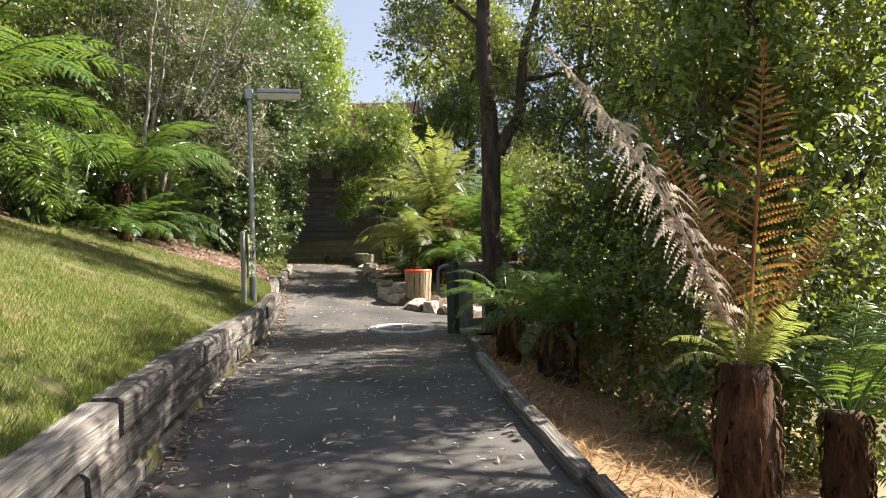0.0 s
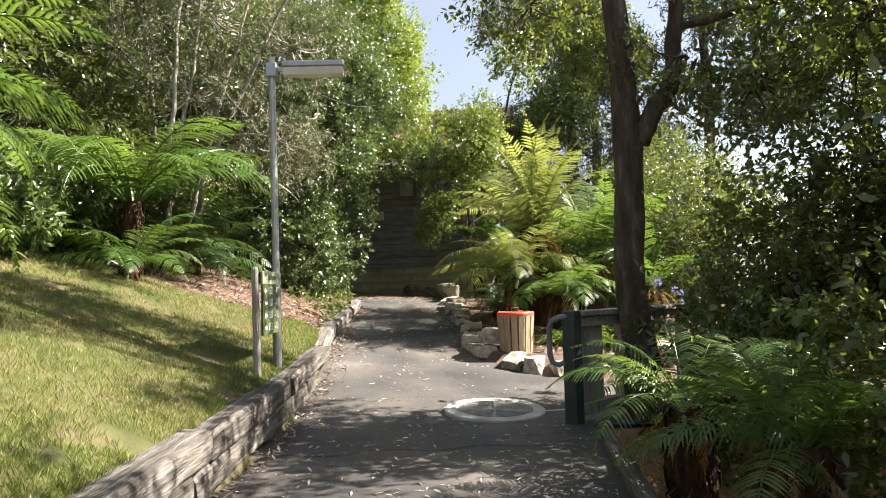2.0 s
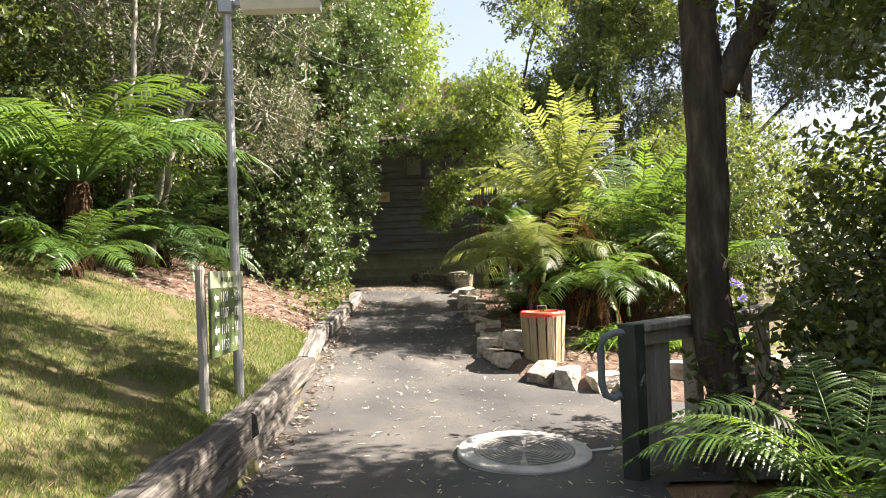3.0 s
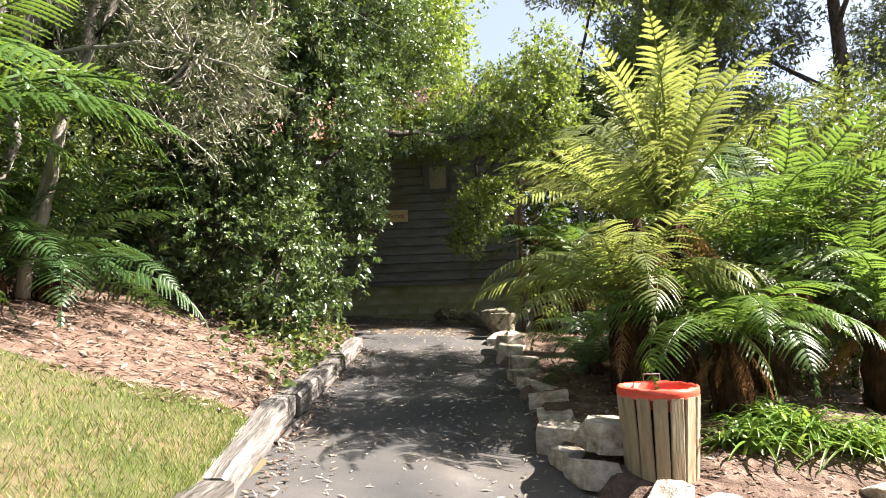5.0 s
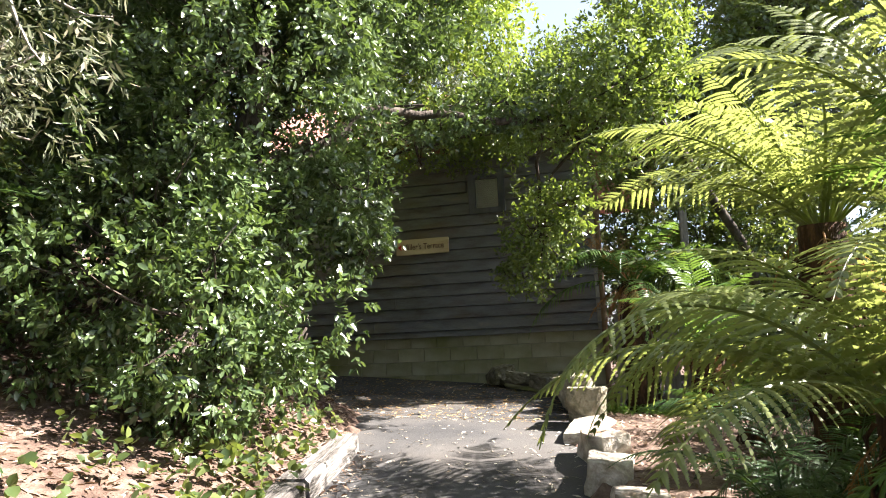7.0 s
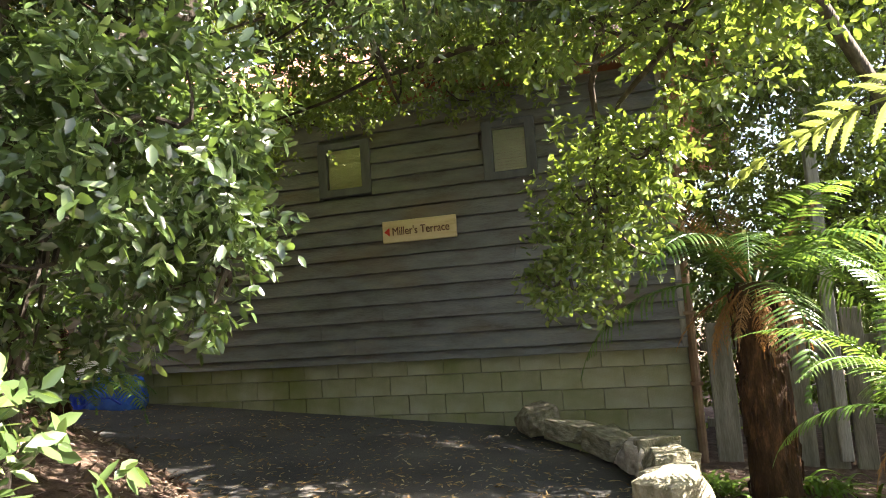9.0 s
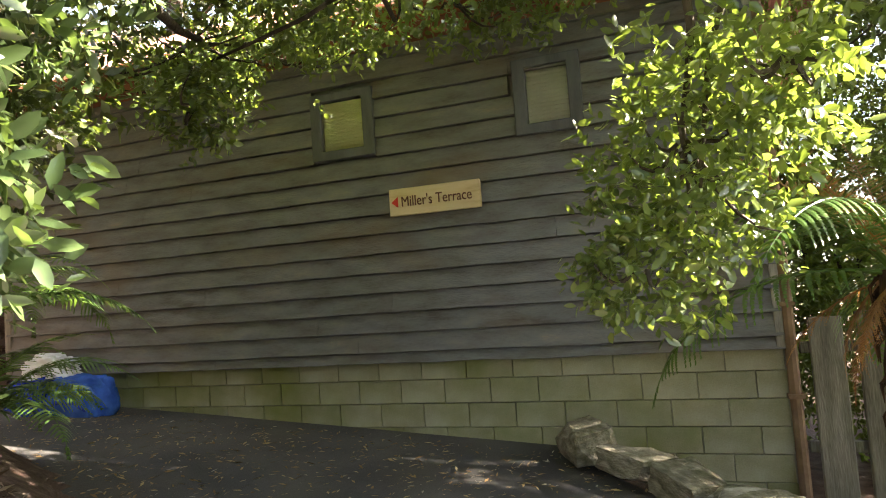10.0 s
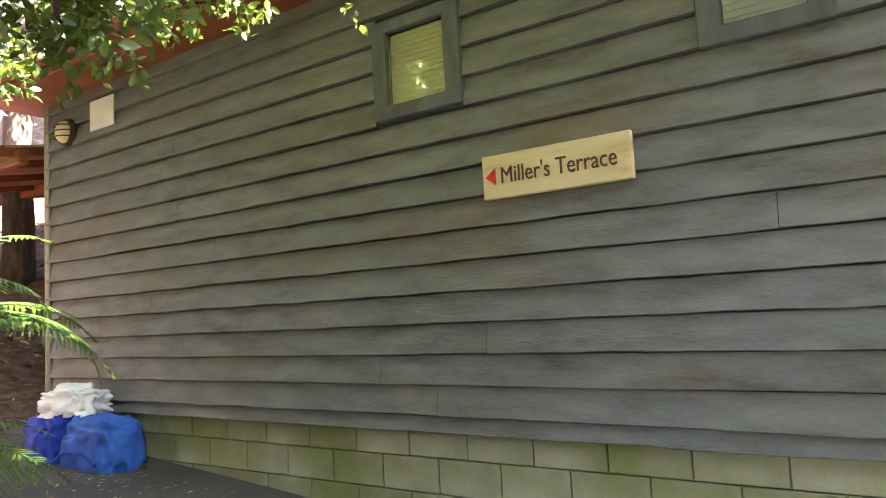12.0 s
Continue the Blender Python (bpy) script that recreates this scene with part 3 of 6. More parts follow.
# ---- manhole ----
def build_manhole(x, y):
    z = path_height(x, y) + 0.036
    slope = math.degrees(math.atan((path_z(y + 0.4) - path_z(y - 0.4)) / 0.8))
    mh = thing("manhole", (x, y, z), "round cast iron manhole cover in a pale concrete ring", "manhole")
    mh.rotation_euler = (radians(slope), math.atan(-tilt(y)), 0)
    bm = bmesh.new()
    prof = [(0.352, -0.06), (0.352, 0.0), (0.358, 0.006), (0.455, 0.006), (0.465, -0.002), (0.465, -0.06)]
    n = 64
    rings = [[bm.verts.new((r * math.cos(2 * math.pi * k / n), r * math.sin(2 * math.pi * k / n), h)) for k in range(n)] for r, h in prof]
    for a, b in zip(rings, rings[1:]):
        for k in range(n):
            bm.faces.new((a[k], b[k], b[(k + 1) % n], a[(k + 1) % n]))
    part("concrete_ring", bm, CONCRETE, mh, "pale concrete surround")
    bm = bmesh.new()
    bmesh.ops.create_cone(bm, cap_ends=True, segments=64, radius1=0.345, radius2=0.345, depth=0.04, matrix=Matrix.Translation((0, 0, -0.021)))
    part("cover", bm, IRON, mh, "ribbed cast iron cover")
    bm = bmesh.new()
    for q in range(4):
        for i in range(9):
            r0 = 0.055 + 0.0315 * i
            a0, a1 = q * math.pi / 2 + 0.08, (q + 1) * math.pi / 2 - 0.08
            m = 10
            inner, outer = [], []
            for k in range(m + 1):
                a = a0 + (a1 - a0) * k / m
                for lst, r in ((inner, r0), (outer, r0 + 0.012)):
                    lst.append((bm.verts.new((r * math.cos(a), r * math.sin(a), -0.001)), bm.verts.new((r * math.cos(a), r * math.sin(a), 0.006))))
            for k in range(m):
                bm.faces.new((inner[k][1], outer[k][1], outer[k + 1][1], inner[k + 1][1]))
                bm.faces.new((inner[k][0], inner[k][1], inner[k + 1][1], inner[k + 1][0]))
                bm.faces.new((outer[k][1], outer[k][0], outer[k + 1][0], outer[k + 1][1]))
    part("ribs", bm, IRON, mh)


build_manhole(-0.16, 9.6)


# ---- house ----
WX0, WX1, WY = -8.62, -1.03, 21.0


def build_house():
    house = thing("house", (-5, WY, 1.3), "grey weatherboard house on concrete blocks with red iron roof", "house")
    inv = house.matrix_world.inverted()

    def child(ob, parent=house):
        ob.parent = parent
        ob.matrix_parent_inverse = inv if parent is house else parent.matrix_world.inverted()
        return ob

    # core walls behind boards and blocks, with window openings through the front
    bm = bmesh.new()
    wins = [(-4.60, -4.22, 4.16, 4.60), (-2.73, -2.40, 4.14, 4.58)]
    xs = sorted({WX0, WX1, *[w[0] for w in wins], *[w[1] for w in wins]})
    for a, b in zip(xs, xs[1:]):
        hole = [w for w in wins if w[0] <= a and b <= w[1]]
        spans = [(2.28, hole[0][2]), (hole[0][3], 5.25)] if hole else [(2.28, 5.25)]
        for z0, z1 in spans:
            box(bm, (a, WY + 0.03, z0), (b, WY + 0.16, z1))
    box(bm, (WX0, WY + 0.16, 2.28), (WX0 + 0.13, 27.5, 5.25))
    box(bm, (WX1 - 0.13, WY + 0.16, 2.28), (WX1, 27.5, 5.25))
    box(bm, (WX0 + 0.13, 27.37, 2.28), (WX1 - 0.13, 27.5, 5.25))
    box(bm, (WX0 + 0.13, WY + 0.17, 2.30), (WX1 - 0.13, 27.37, 2.38))
    child(part("wall", bm, BOARD))
    # block base: mortar core, blocks proud of it
    bm = bmesh.new()
    box(bm, (WX0, WY + 0.032, 0.7), (WX1, WY + 0.22, 2.28))
    box(bm, (WX0, WY + 0.22, 0.7), (WX0 + 0.19, 27.5, 2.28))
    box(bm, (WX1 - 0.19, WY + 0.22, 0.7), (WX1, 27.5, 2.28))
    base = child(part("base_wall", bm, MORTAR, None, "mossy concrete block base with recessed mortar joints"))
    # weatherboards, lapped
    lines = [2.248] + [2.342 + 0.171 * i for i in range(17)]
    r = np.random.default_rng(2)

    def board(x0, x1, z0, z1):
        bm = bmesh.new()
        n = max(2, int((x1 - x0) / 0.22))
        h = z1 - z0
        prof = [(-0.060, 0.003), (-0.057, 0.0), (0.012, 0.0), (0.012, h - 0.008), (-0.026, h - 0.008), (-0.0265, h - 0.010)]
        rings = []
        for i in range(n + 1):
            x = x0 + (x1 - x0) * i / n
            j = float(r.normal(0, 0.0026))
            rings.append([bm.verts.new((x, WY + py + 0.006, z0 + pz + (j if k in (0, 1, 2) else 0))) for k, (py, pz) in enumerate(prof)])
        for a, b in zip(rings, rings[1:]):
            for k in range(6):
                bm.faces.new((a[k], a[(k + 1) % 6], b[(k + 1) % 6], b[k]))
        bm.faces.new(rings[0])
        bm.faces.new(rings[-1][::-1])
        bmesh.ops.recalc_face_normals(bm, faces=bm.faces)
        child(part("weatherboard", bm, BOARD))

    frames_x = [(-4.72, -4.10, 4.07, 4.68), (-2.84, -2.29, 4.04, 4.66)]
    for z0, z1 in zip(lines, lines[1:]):
        joint = float(r.uniform(WX0 + 1.5, WX1 - 1.5))
        segs = [(WX0, joint), (joint + 0.003, WX1)]
        for fx0, fx1, fz0, fz1 in frames_x:
            if z1 > fz0 + 0.1 and z0 < fz1 - 0.1:
                out = []
                for a, b in segs:
                    if b < fx0 or a > fx1:
                        out.append((a, b))
                    else:
                        if fx0 - a > 0.05:
                            out.append((a, fx0))
                        if b - fx1 > 0.05:
                            out.append((fx1, b))
                segs = out
        for a, b in segs:
            board(a, b, z0, z1)
    # corner boards
    for x in (WX0 - 0.03, WX1 - 0.06):
        bm = bmesh.new()
        box(bm, (x, WY - 0.05, 2.25), (x + 0.09, WY + 0.05, 5.2), 0.006)
        child(part("corner_board", bm, GREY_TIMBER))
    # windows
    for i, ((fx0, fx1, fz0, fz1), (gx0, gx1, gz0, gz1)) in enumerate(zip(frames_x, wins)):
        t = 0.105
        bm = bmesh.new()
        ring = []
        for y, o in ((WY - 0.072, 0.0), (WY + 0.10, 0.0), (WY + 0.10, t - 0.012), (WY - 0.02, t), (WY - 0.072, t)):
            ring.append([bm.verts.new(p) for p in ((fx0 + o, y, fz0 + o * 0.8), (fx1 - o, y, fz0 + o * 0.8), (fx1 - o, y, fz1 - o * 0.72), (fx0 + o, y, fz1 - o * 0.72))])
        for ra, rb in zip(ring, ring[1:] + ring[:1]):
            for k in range(4):
                bm.faces.new((ra[k], ra[(k + 1) % 4], rb[(k + 1) % 4], rb[k]))
        bmesh.ops.recalc_face_normals(bm, faces=bm.faces)
        bmesh.ops.bevel(bm, geom=[ed for ed in bm.edges if ed.calc_face_angle(0) > 1.0], offset=0.006, segments=1, affect="EDGES")
        win = child(part("window", bm, WINDOW_FRAME, None, "small timber-framed window with a drawn blind"))
        bm = bmesh.new()
        box(bm, (fx0 + t, WY - 0.030, fz0 + 0.085), (fx1 - t, WY - 0.025, fz1 - 0.076))
        pane = child(part("pane", bm, glass), win)
        pane.visible_shadow = False
        bm = bmesh.new()
        nb = 14
        for k in range(nb):
            z = fz0 + 0.09 + (fz1 - fz0 - 0.17) * k / nb
            box(bm, (fx0 + t + 0.002, WY - 0.018, z), (fx1 - t - 0.002, WY - 0.012 + 0.003 * (k % 2), z + (fz1 - fz0 - 0.17) / nb - 0.003))
        child(part("blind", bm, BLIND if i == 0 else BLIND_PALE, None, "cream blind drawn behind the glass"), win)
    # roof: corrugated iron, pitched from the front eave to a ridge, with fascia and gutter
    ex0, ex1, ey, ez, ry_, rz_ = WX0 - 0.35, 0.30, 20.52, 5.16, 24.3, 7.25
    verts, faces = [], []
    n = int((ex1 - ex0) / 0.038)
    for side, (ya, za, yb, zb) in enumerate(((ey, ez, ry_, rz_), (2 * ry_ - ey, ez, ry_, rz_))):
        o = len(verts)
        for i in range(n + 1):
            x = ex0 + (ex1 - ex0) * i / n
            w = 0.011 * (1 if i % 2 else -1)
            verts += [(x, ya, za + w), (x, yb, zb + w)]
        for i in range(n):
            k = o + 2 * i
            faces.append((k, k + 2, k + 3, k + 1))
    roof = child(add_mesh("roof", verts, faces, ROOF_RED, None, "faded red corrugated iron roof"))
    sol = roof.modifiers.new("thickness", "SOLIDIFY")
    sol.thickness = 0.006
    bm = bmesh.new()
    box(bm, (ex0, ey + 0.02, ez - 0.17), (ex1, ey + 0.045, ez - 0.015), 0.004)
    child(part("fascia", bm, FASCIA, None, "rust-brown fascia board under the eave"))
    bm = bmesh.new()
    box(bm, (ex0, ey + 0.045, ez - 0.16), (ex1, WY + 0.1, ez - 0.14))
    child(part("soffit", bm, FASCIA))
    bm = bmesh.new()
    tube(bm, [(ex0, ey - 0.03, ez - 0.05), (ex1, ey - 0.03, ez - 0.05)], 0.055, 8)
    child(part("gutter", bm, FASCIA, None, "brown gutter"))
    for x in (ex0, ex1 - 0.03):
        bm = bmesh.new()
        for ya, za, yb, zb in ((ey, ez, ry_, rz_), (ry_, rz_, 2 * ry_ - ey, ez)):
            vs = [bm.verts.new((x + dx, y, z)) for dx in (0, 0.03) for y, z in ((ya, za - 0.17), (yb, zb - 0.17), (yb, zb + 0.02), (ya, za + 0.02))]
            for f in ((0, 1, 2, 3), (7, 6, 5, 4), (0, 4, 5, 1), (3, 2, 6, 7), (0, 3, 7, 4), (1, 5, 6, 2)):
                bm.faces.new([vs[k] for k in f])
        child(part("barge_board", bm, FASCIA))
    # gable ends
    for x in (WX0, WX1 - 0.1):
        bm = bmesh.new()
        vs = [bm.verts.new((x + dx, y, z)) for dx in (0, 0.1) for y, z in ((WY, 5.2), (27.5, 5.2), (ry_, rz_ - 0.12))]
        for f in ((0, 1, 2), (5, 4, 3), (0, 3, 4, 1), (1, 4, 5, 2), (2, 5, 3, 0)):
            bm.faces.new([vs[k] for k in f])
        child(part("gable", bm, BOARD))
    # downpipe at the front corner
    bm = bmesh.new()
    tube(bm, [(WX1 + 0.035, WY - 0.03, 1.2), (WX1 + 0.03, WY - 0.03, 3.2), (WX1 + 0.035, WY - 0.03, 5.0)], 0.042, 10)
    for z in (1.9, 2.55, 3.9):
        box(bm, (WX1 - 0.02, WY - 0.085, z), (WX1 + 0.09, WY + 0.02, z + 0.03))
    child(part("downpipe", bm, PIPE, None, "weathered brown downpipe at the corner"))
    # post under the roof corner on the right
    bm = bmesh.new()
    box(bm, (0.12, 20.95, 1.2), (0.22, 21.05, 5.0), 0.008)
    child(part("veranda_post", bm, GREY_TIMBER, None, "weathered veranda post"))
    return house, base, child


WINDOW_FRAME = material("grey_window_frame", [(0.0, (0.06, 0.064, 0.075)), (1.0, (0.15, 0.158, 0.18))], scale=4, rough=0.7, bump=0.2, stretch=(2, 2, 0.6))
house, house_base, house_child = build_house()


def build_far_veranda():
    v = thing("veranda", (-11, 22, 1.8), "open timber veranda with a low iron roof beside the house", "veranda")
    inv = v.matrix_world.inverted()

    def child(ob):
        ob.parent = v
        ob.matrix_parent_inverse = inv

    bm = bmesh.new()
    n = 110
    for i in range(n):
        x0, x1 = -13.2 + 4.4 * i / n, -13.2 + 4.4 * (i + 1) / n
        w0, w1 = (0.011, -0.011) if i % 2 else (-0.011, 0.011)
        bm.faces.new([bm.verts.new(p) for p in ((x0, 20.7, 4.62 + w0), (x1, 20.7, 4.62 + w1), (x1, 24.2, 5.25 + w1), (x0, 24.2, 5.25 + w0))])
    child(part("veranda_roof", bm, ROOF_RED))
    for y, z in ((20.78, 4.47), (22.4, 4.78)):
        bm = bmesh.new()
        box(bm, (-13.2, y, z), (-8.75, y + 0.09, z + 0.13), 0.01)
        child(part("beam", bm, FASCIA, None, "reddish-brown timber beam"))
    for x in (-12.6, -10.2):
        bm = bmesh.new()
        box(bm, (x, 20.78, 1.85), (x + 0.1, 20.88, 4.47), 0.01)
        child(part("post", bm, FASCIA))
    for x in (-13, -11.9, -10.8, -9.7, -8.9):
        bm = bmesh.new()
        box(bm, (x, 20.6, 4.52), (x + 0.06, 24.2, 4.62), 0.004, Matrix.Translation((0, 20.6, 4.57)) @ Matrix.Rotation(radians(10.2), 4, "X") @ Matrix.Translation((0, -20.6, -4.57)))
        child(part("rafter", bm, FASCIA))
    for z in (2.55, 3.05):
        bm = bmesh.new()
        box(bm, (-12.6, 22.0, z), (-8.7, 22.06, z + 0.09), 0.006)
        child(part("rail", bm, GREY_DARK))
    for x in (-12.4, -10.6, -8.9):
        bm = bmesh.new()
        box(bm, (x, 22.0, 1.7), (x + 0.08, 22.08, 3.1), 0.006)
        child(part("rail_post", bm, GREY_DARK))


GREY_DARK = material("dark_stained_timber", [(0.0, (0.03, 0.022, 0.018)), (1.0, (0.09, 0.07, 0.055))], scale=4, rough=0.8, bump=0.3)
build_far_veranda()


def build_fence():
    fence = thing("paling_fence", (0.3, 21.1, 1.2), "weathered grey upright timber slab fence beside the house", "fence")
    inv = fence.matrix_world.inverted()
    r = np.random.default_rng(9)
    x = WX1 + 0.16
    while x < 2.6:
        w = float(r.uniform(0.17, 0.22))
        bm = bmesh.new()
        box(bm, (x, 21.0, 0.9), (x + w, 21.05, 2.45 + float(r.normal(0, 0.03))), 0.008)
        ob = part("slab", bm, FENCE)
        ob.parent, ob.matrix_parent_inverse = fence, inv
        x += w + float(r.uniform(0.05, 0.11))
    for z in (1.5, 2.2):
        bm = bmesh.new()
        box(bm, (WX1 + 0.1, 21.055, z), (2.7, 21.1, z + 0.08), 0.005)
        ob = part("rail", bm, FENCE)
        ob.parent, ob.matrix_parent_inverse = fence, inv


FENCE = material("fence_slab", [(0.0, (0.09, 0.08, 0.06)), (0.5, (0.20, 0.185, 0.145)), (1.0, (0.32, 0.30, 0.25))], scale=3, rough=0.9, bump=0.5, bump_scale=24,
                 stretch=(4, 4, 0.5), per_object=0.25, fine=0.6)
build_fence()


def text_mesh(name, body, size, mat, at, turn, parent=None, inv=None, squeeze=1.0, depth=0.003, align="LEFT"):
    cu = bpy.data.curves.new(name, "FONT")
    cu.body, cu.size, cu.extrude, cu.align_x, cu.align_y = body, size, depth, align, "CENTER"
    tmp = bpy.data.objects.new(name, cu)
    scene.collection.objects.link(tmp)
    me = bpy.data.meshes.new_from_object(tmp)
    bpy.data.objects.remove(tmp)
    me.materials.clear()
    me.materials.append(mat)
    ob = new(name, me)
    if parent:
        ob.parent = parent
        ob.matrix_parent_inverse = inv
    ob.matrix_world = Matrix.Translation(at) @ turn @ Matrix.Diagonal((squeeze, 1, 1, 1))
    return ob


def build_house_sign():
    s = thing("house_sign", (-3.6, 20.95, 3.5), "cream timber sign with brown lettering and a red arrow", "sign")
    inv = s.matrix_world.inverted()
    bm = bmesh.new()
    box(bm, (-3.995, 20.925, 3.50), (-3.175, 20.957, 3.735), 0.006)
    ob = part("panel", bm, CREAM)
    ob.parent, ob.matrix_parent_inverse = s, inv
    bm = bmesh.new()
    vs = [bm.verts.new((x, y, z)) for y in (20.919, 20.9245) for x, z in ((-3.972, 3.618), (-3.912, 3.665), (-3.912, 3.571))]
    for f in ((0, 1, 2), (5, 4, 3), (0, 3, 4, 1), (1, 4, 5, 2), (2, 5, 3, 0)):
        bm.faces.new([vs[k] for k in f])
    ob = part("arrow", bm, RED_PAINT, None, "red arrow pointing along the wall")
    ob.parent, ob.matrix_parent_inverse = s, inv
    text_mesh("lettering", "Miller's Terrace", 0.125, DARK_PRINT, (-3.885, 20.922, 3.615), pose(0, 0, 0, 90, 0, 0), s, inv, 0.80)


build_house_sign()

# small white notice near the far end of the wall
bm = bmesh.new()
box(bm, (-7.86, 20.945, 4.62), (-7.5, 20.957, 4.88), 0.002)
tagged(part("notice", bm, WHITE), "small white notice fixed to the weatherboards", "notice")


def build_wall_light():
    x, z = -8.22, 4.68
    lamp = thing("wall_light", (x, 20.95, z), "round caged bulkhead light on the weatherboards, unlit", "wall light")
    bm = bmesh.new()
    bmesh.ops.create_cone(bm, cap_ends=True, segments=24, radius1=0.13, radius2=0.12, depth=0.04, matrix=Matrix.Translation((0, -0.015, 0)) @ Matrix.Rotation(radians(90), 4, "X"))
    part("base_plate", bm, GREY_DARK, lamp)
    bm = bmesh.new()
    bmesh.ops.create_uvsphere(bm, u_segments=20, v_segments=10, radius=0.10, matrix=Matrix.Translation((0, -0.03, 0)) @ Matrix.Diagonal((1, 0.75, 1, 1)))
    part("globe", bm, BLIND, lamp, "yellowed glass globe", True)
    for k in (-1, 0, 1):
        bm = bmesh.new()
        tube(bm, [(0.12 * math.cos(a) * (1 - 0.15 * abs(k)), -0.03 - 0.085 * math.sin(a), 0.05 * k) for a in [math.pi * i / 10 for i in range(11)]], 0.006, 5)
        part("cage_bar", bm, GREY_DARK, lamp)


build_wall_light()


# ---- street furniture ----
def build_lamp():
    x, y, z0 = -2.17, 9.50, land(-2.17, 9.50) - 0.05
    lamp = thing("street_lamp", (x, y, z0), "grey steel lamp post with a long fluorescent fitting, unlit", "street lamp")
    h = 3.90 - z0
    bm = bmesh.new()
    tube(bm, [(0, 0, 0), (0, 0, h)], [0.035, 0.032], 12)
    part("pole", bm, STEEL, lamp, smooth=False)
    bm = bmesh.new()
    box(bm, (-0.055, -0.05, h - 0.20), (0.055, 0.05, h - 0.06), 0.01)
    part("junction_box", bm, STEEL, lamp)
    bm = bmesh.new()
    box(bm, (0.05, -0.018, h - 0.14), (0.14, 0.018, h - 0.10), 0.004)
    part("bracket", bm, STEEL, lamp)
    bm = bmesh.new()
    box(bm, (0.10, -0.085, h - 0.12), (0.70, 0.085, h - 0.055), 0.015)
    part("housing", bm, STEEL, lamp, "grey metal lamp housing")
    bm = bmesh.new()
    vs = []
    for xx in (0.115, 0.685):
        vs.append([bm.verts.new((xx, yy, zz)) for yy, zz in ((-0.08, h - 0.121), (-0.055, h - 0.185), (0.055, h - 0.185), (0.08, h - 0.121))])
    for k in range(4):
        bm.faces.new((vs[0][k], vs[0][(k + 1) % 4], vs[1][(k + 1) % 4], vs[1][k]))
    bm.faces.new(vs[0][::-1])
    bm.faces.new(vs[1])
    part("diffuser", bm, DIFFUSER, lamp, "ribbed frosted diffuser")
    lamp.rotation_euler = (0, radians(-0.6), radians(8))
    bm = bmesh.new()
    tube(bm, bend((x + 0.05, y, 3.78), (-2.3, 17.0, 5.6), -0.25, 0, 14), 0.005, 5)
    tagged(part("cable", bm, DARK), "thin black overhead cable running from the lamp into the trees", "cable")


build_lamp()


def build_direction_sign():
    ax, ay, bx, by = -2.16, 8.94, -2.22, 9.60
    s = thing("direction_sign", (ax, ay, 0.95), "green direction board with white numbers on two grey posts", "sign")
    inv = s.matrix_world.inverted()

    def child(ob, parent=s):
        ob.parent = parent
        ob.matrix_parent_inverse = inv if parent is s else parent.matrix_world.inverted()
        return ob

    for x, y, lean in ((ax, ay, 1.5), (bx, by, 0.6)):
        bm = bmesh.new()
        z0 = land(x, y) - 0.06
        tube(bm, [(x, y, z0), (x - 0.012 * lean, y, 1.84), (x - 0.012 * lean, y, 1.865)], [0.032, 0.032, 0.022], 10)
        child(part("post", bm, GREY_TIMBER, None, "grey round post"))
    d = Vector((bx - ax, by - ay, 0))
    ang = math.degrees(math.atan2(d.y, d.x))
    L = d.length
    local = pose(ax + 0.03, ay, 0, 0, 0, ang)
    bm = bmesh.new()
    box(bm, (0.0, -0.022, 1.27), (L, -0.004, 1.715), 0.002, local)
    panel = child(part("panel", bm, SIGN_GREEN, None, "green board"))
    bm = bmesh.new()
    box(bm, (0.0, -0.022, 1.717), (L, -0.004, 1.83), 0.002, local)
    head = child(part("header", bm, SIGN_PALE, None, "pale header strip"))
    bm = bmesh.new()
    for i in range(5):
        box(bm, (0.2 + 0.05 * i, -0.0245, 1.755), (0.235 + 0.05 * i, -0.0225, 1.79), 0, local)
    child(part("header_mark", bm, SIGN_GREEN), head)
    rows_ = [("1101 - 1106", 1), ("1107 - 1110", 1), ("1111 - 1120", 1), ("1138 - 1144", -1)]
    pinv = panel.matrix_world.inverted()
    for i, (txt, way) in enumerate(rows_):
        z = 1.655 - 0.107 * i
        for x0, word in zip((0.17, 0.395, 0.445), txt.split()):
            text_mesh("number" if len(word) > 1 else "dash", word, 0.098, WHITE, local @ Vector((x0, -0.025, z)), local.to_3x3().to_4x4() @ pose(0, 0, 0, 90, 0, 0), panel, pinv, 0.80, 0.001)
        bm = bmesh.new()
        pts = [(0.0, 0.0), (0.04, 0.032), (0.04, 0.012), (0.09, 0.012), (0.09, -0.012), (0.04, -0.012), (0.04, -0.032)]
        vs = []
        for px, pz in pts:
            xx = 0.05 + (px if way > 0 else 0.09 - px)
            vs.append(bm.verts.new(local @ Vector((xx, -0.0245, z + pz))))
        bm.faces.new(vs)
        child(part("arrow", bm, WHITE), panel)


build_direction_sign()


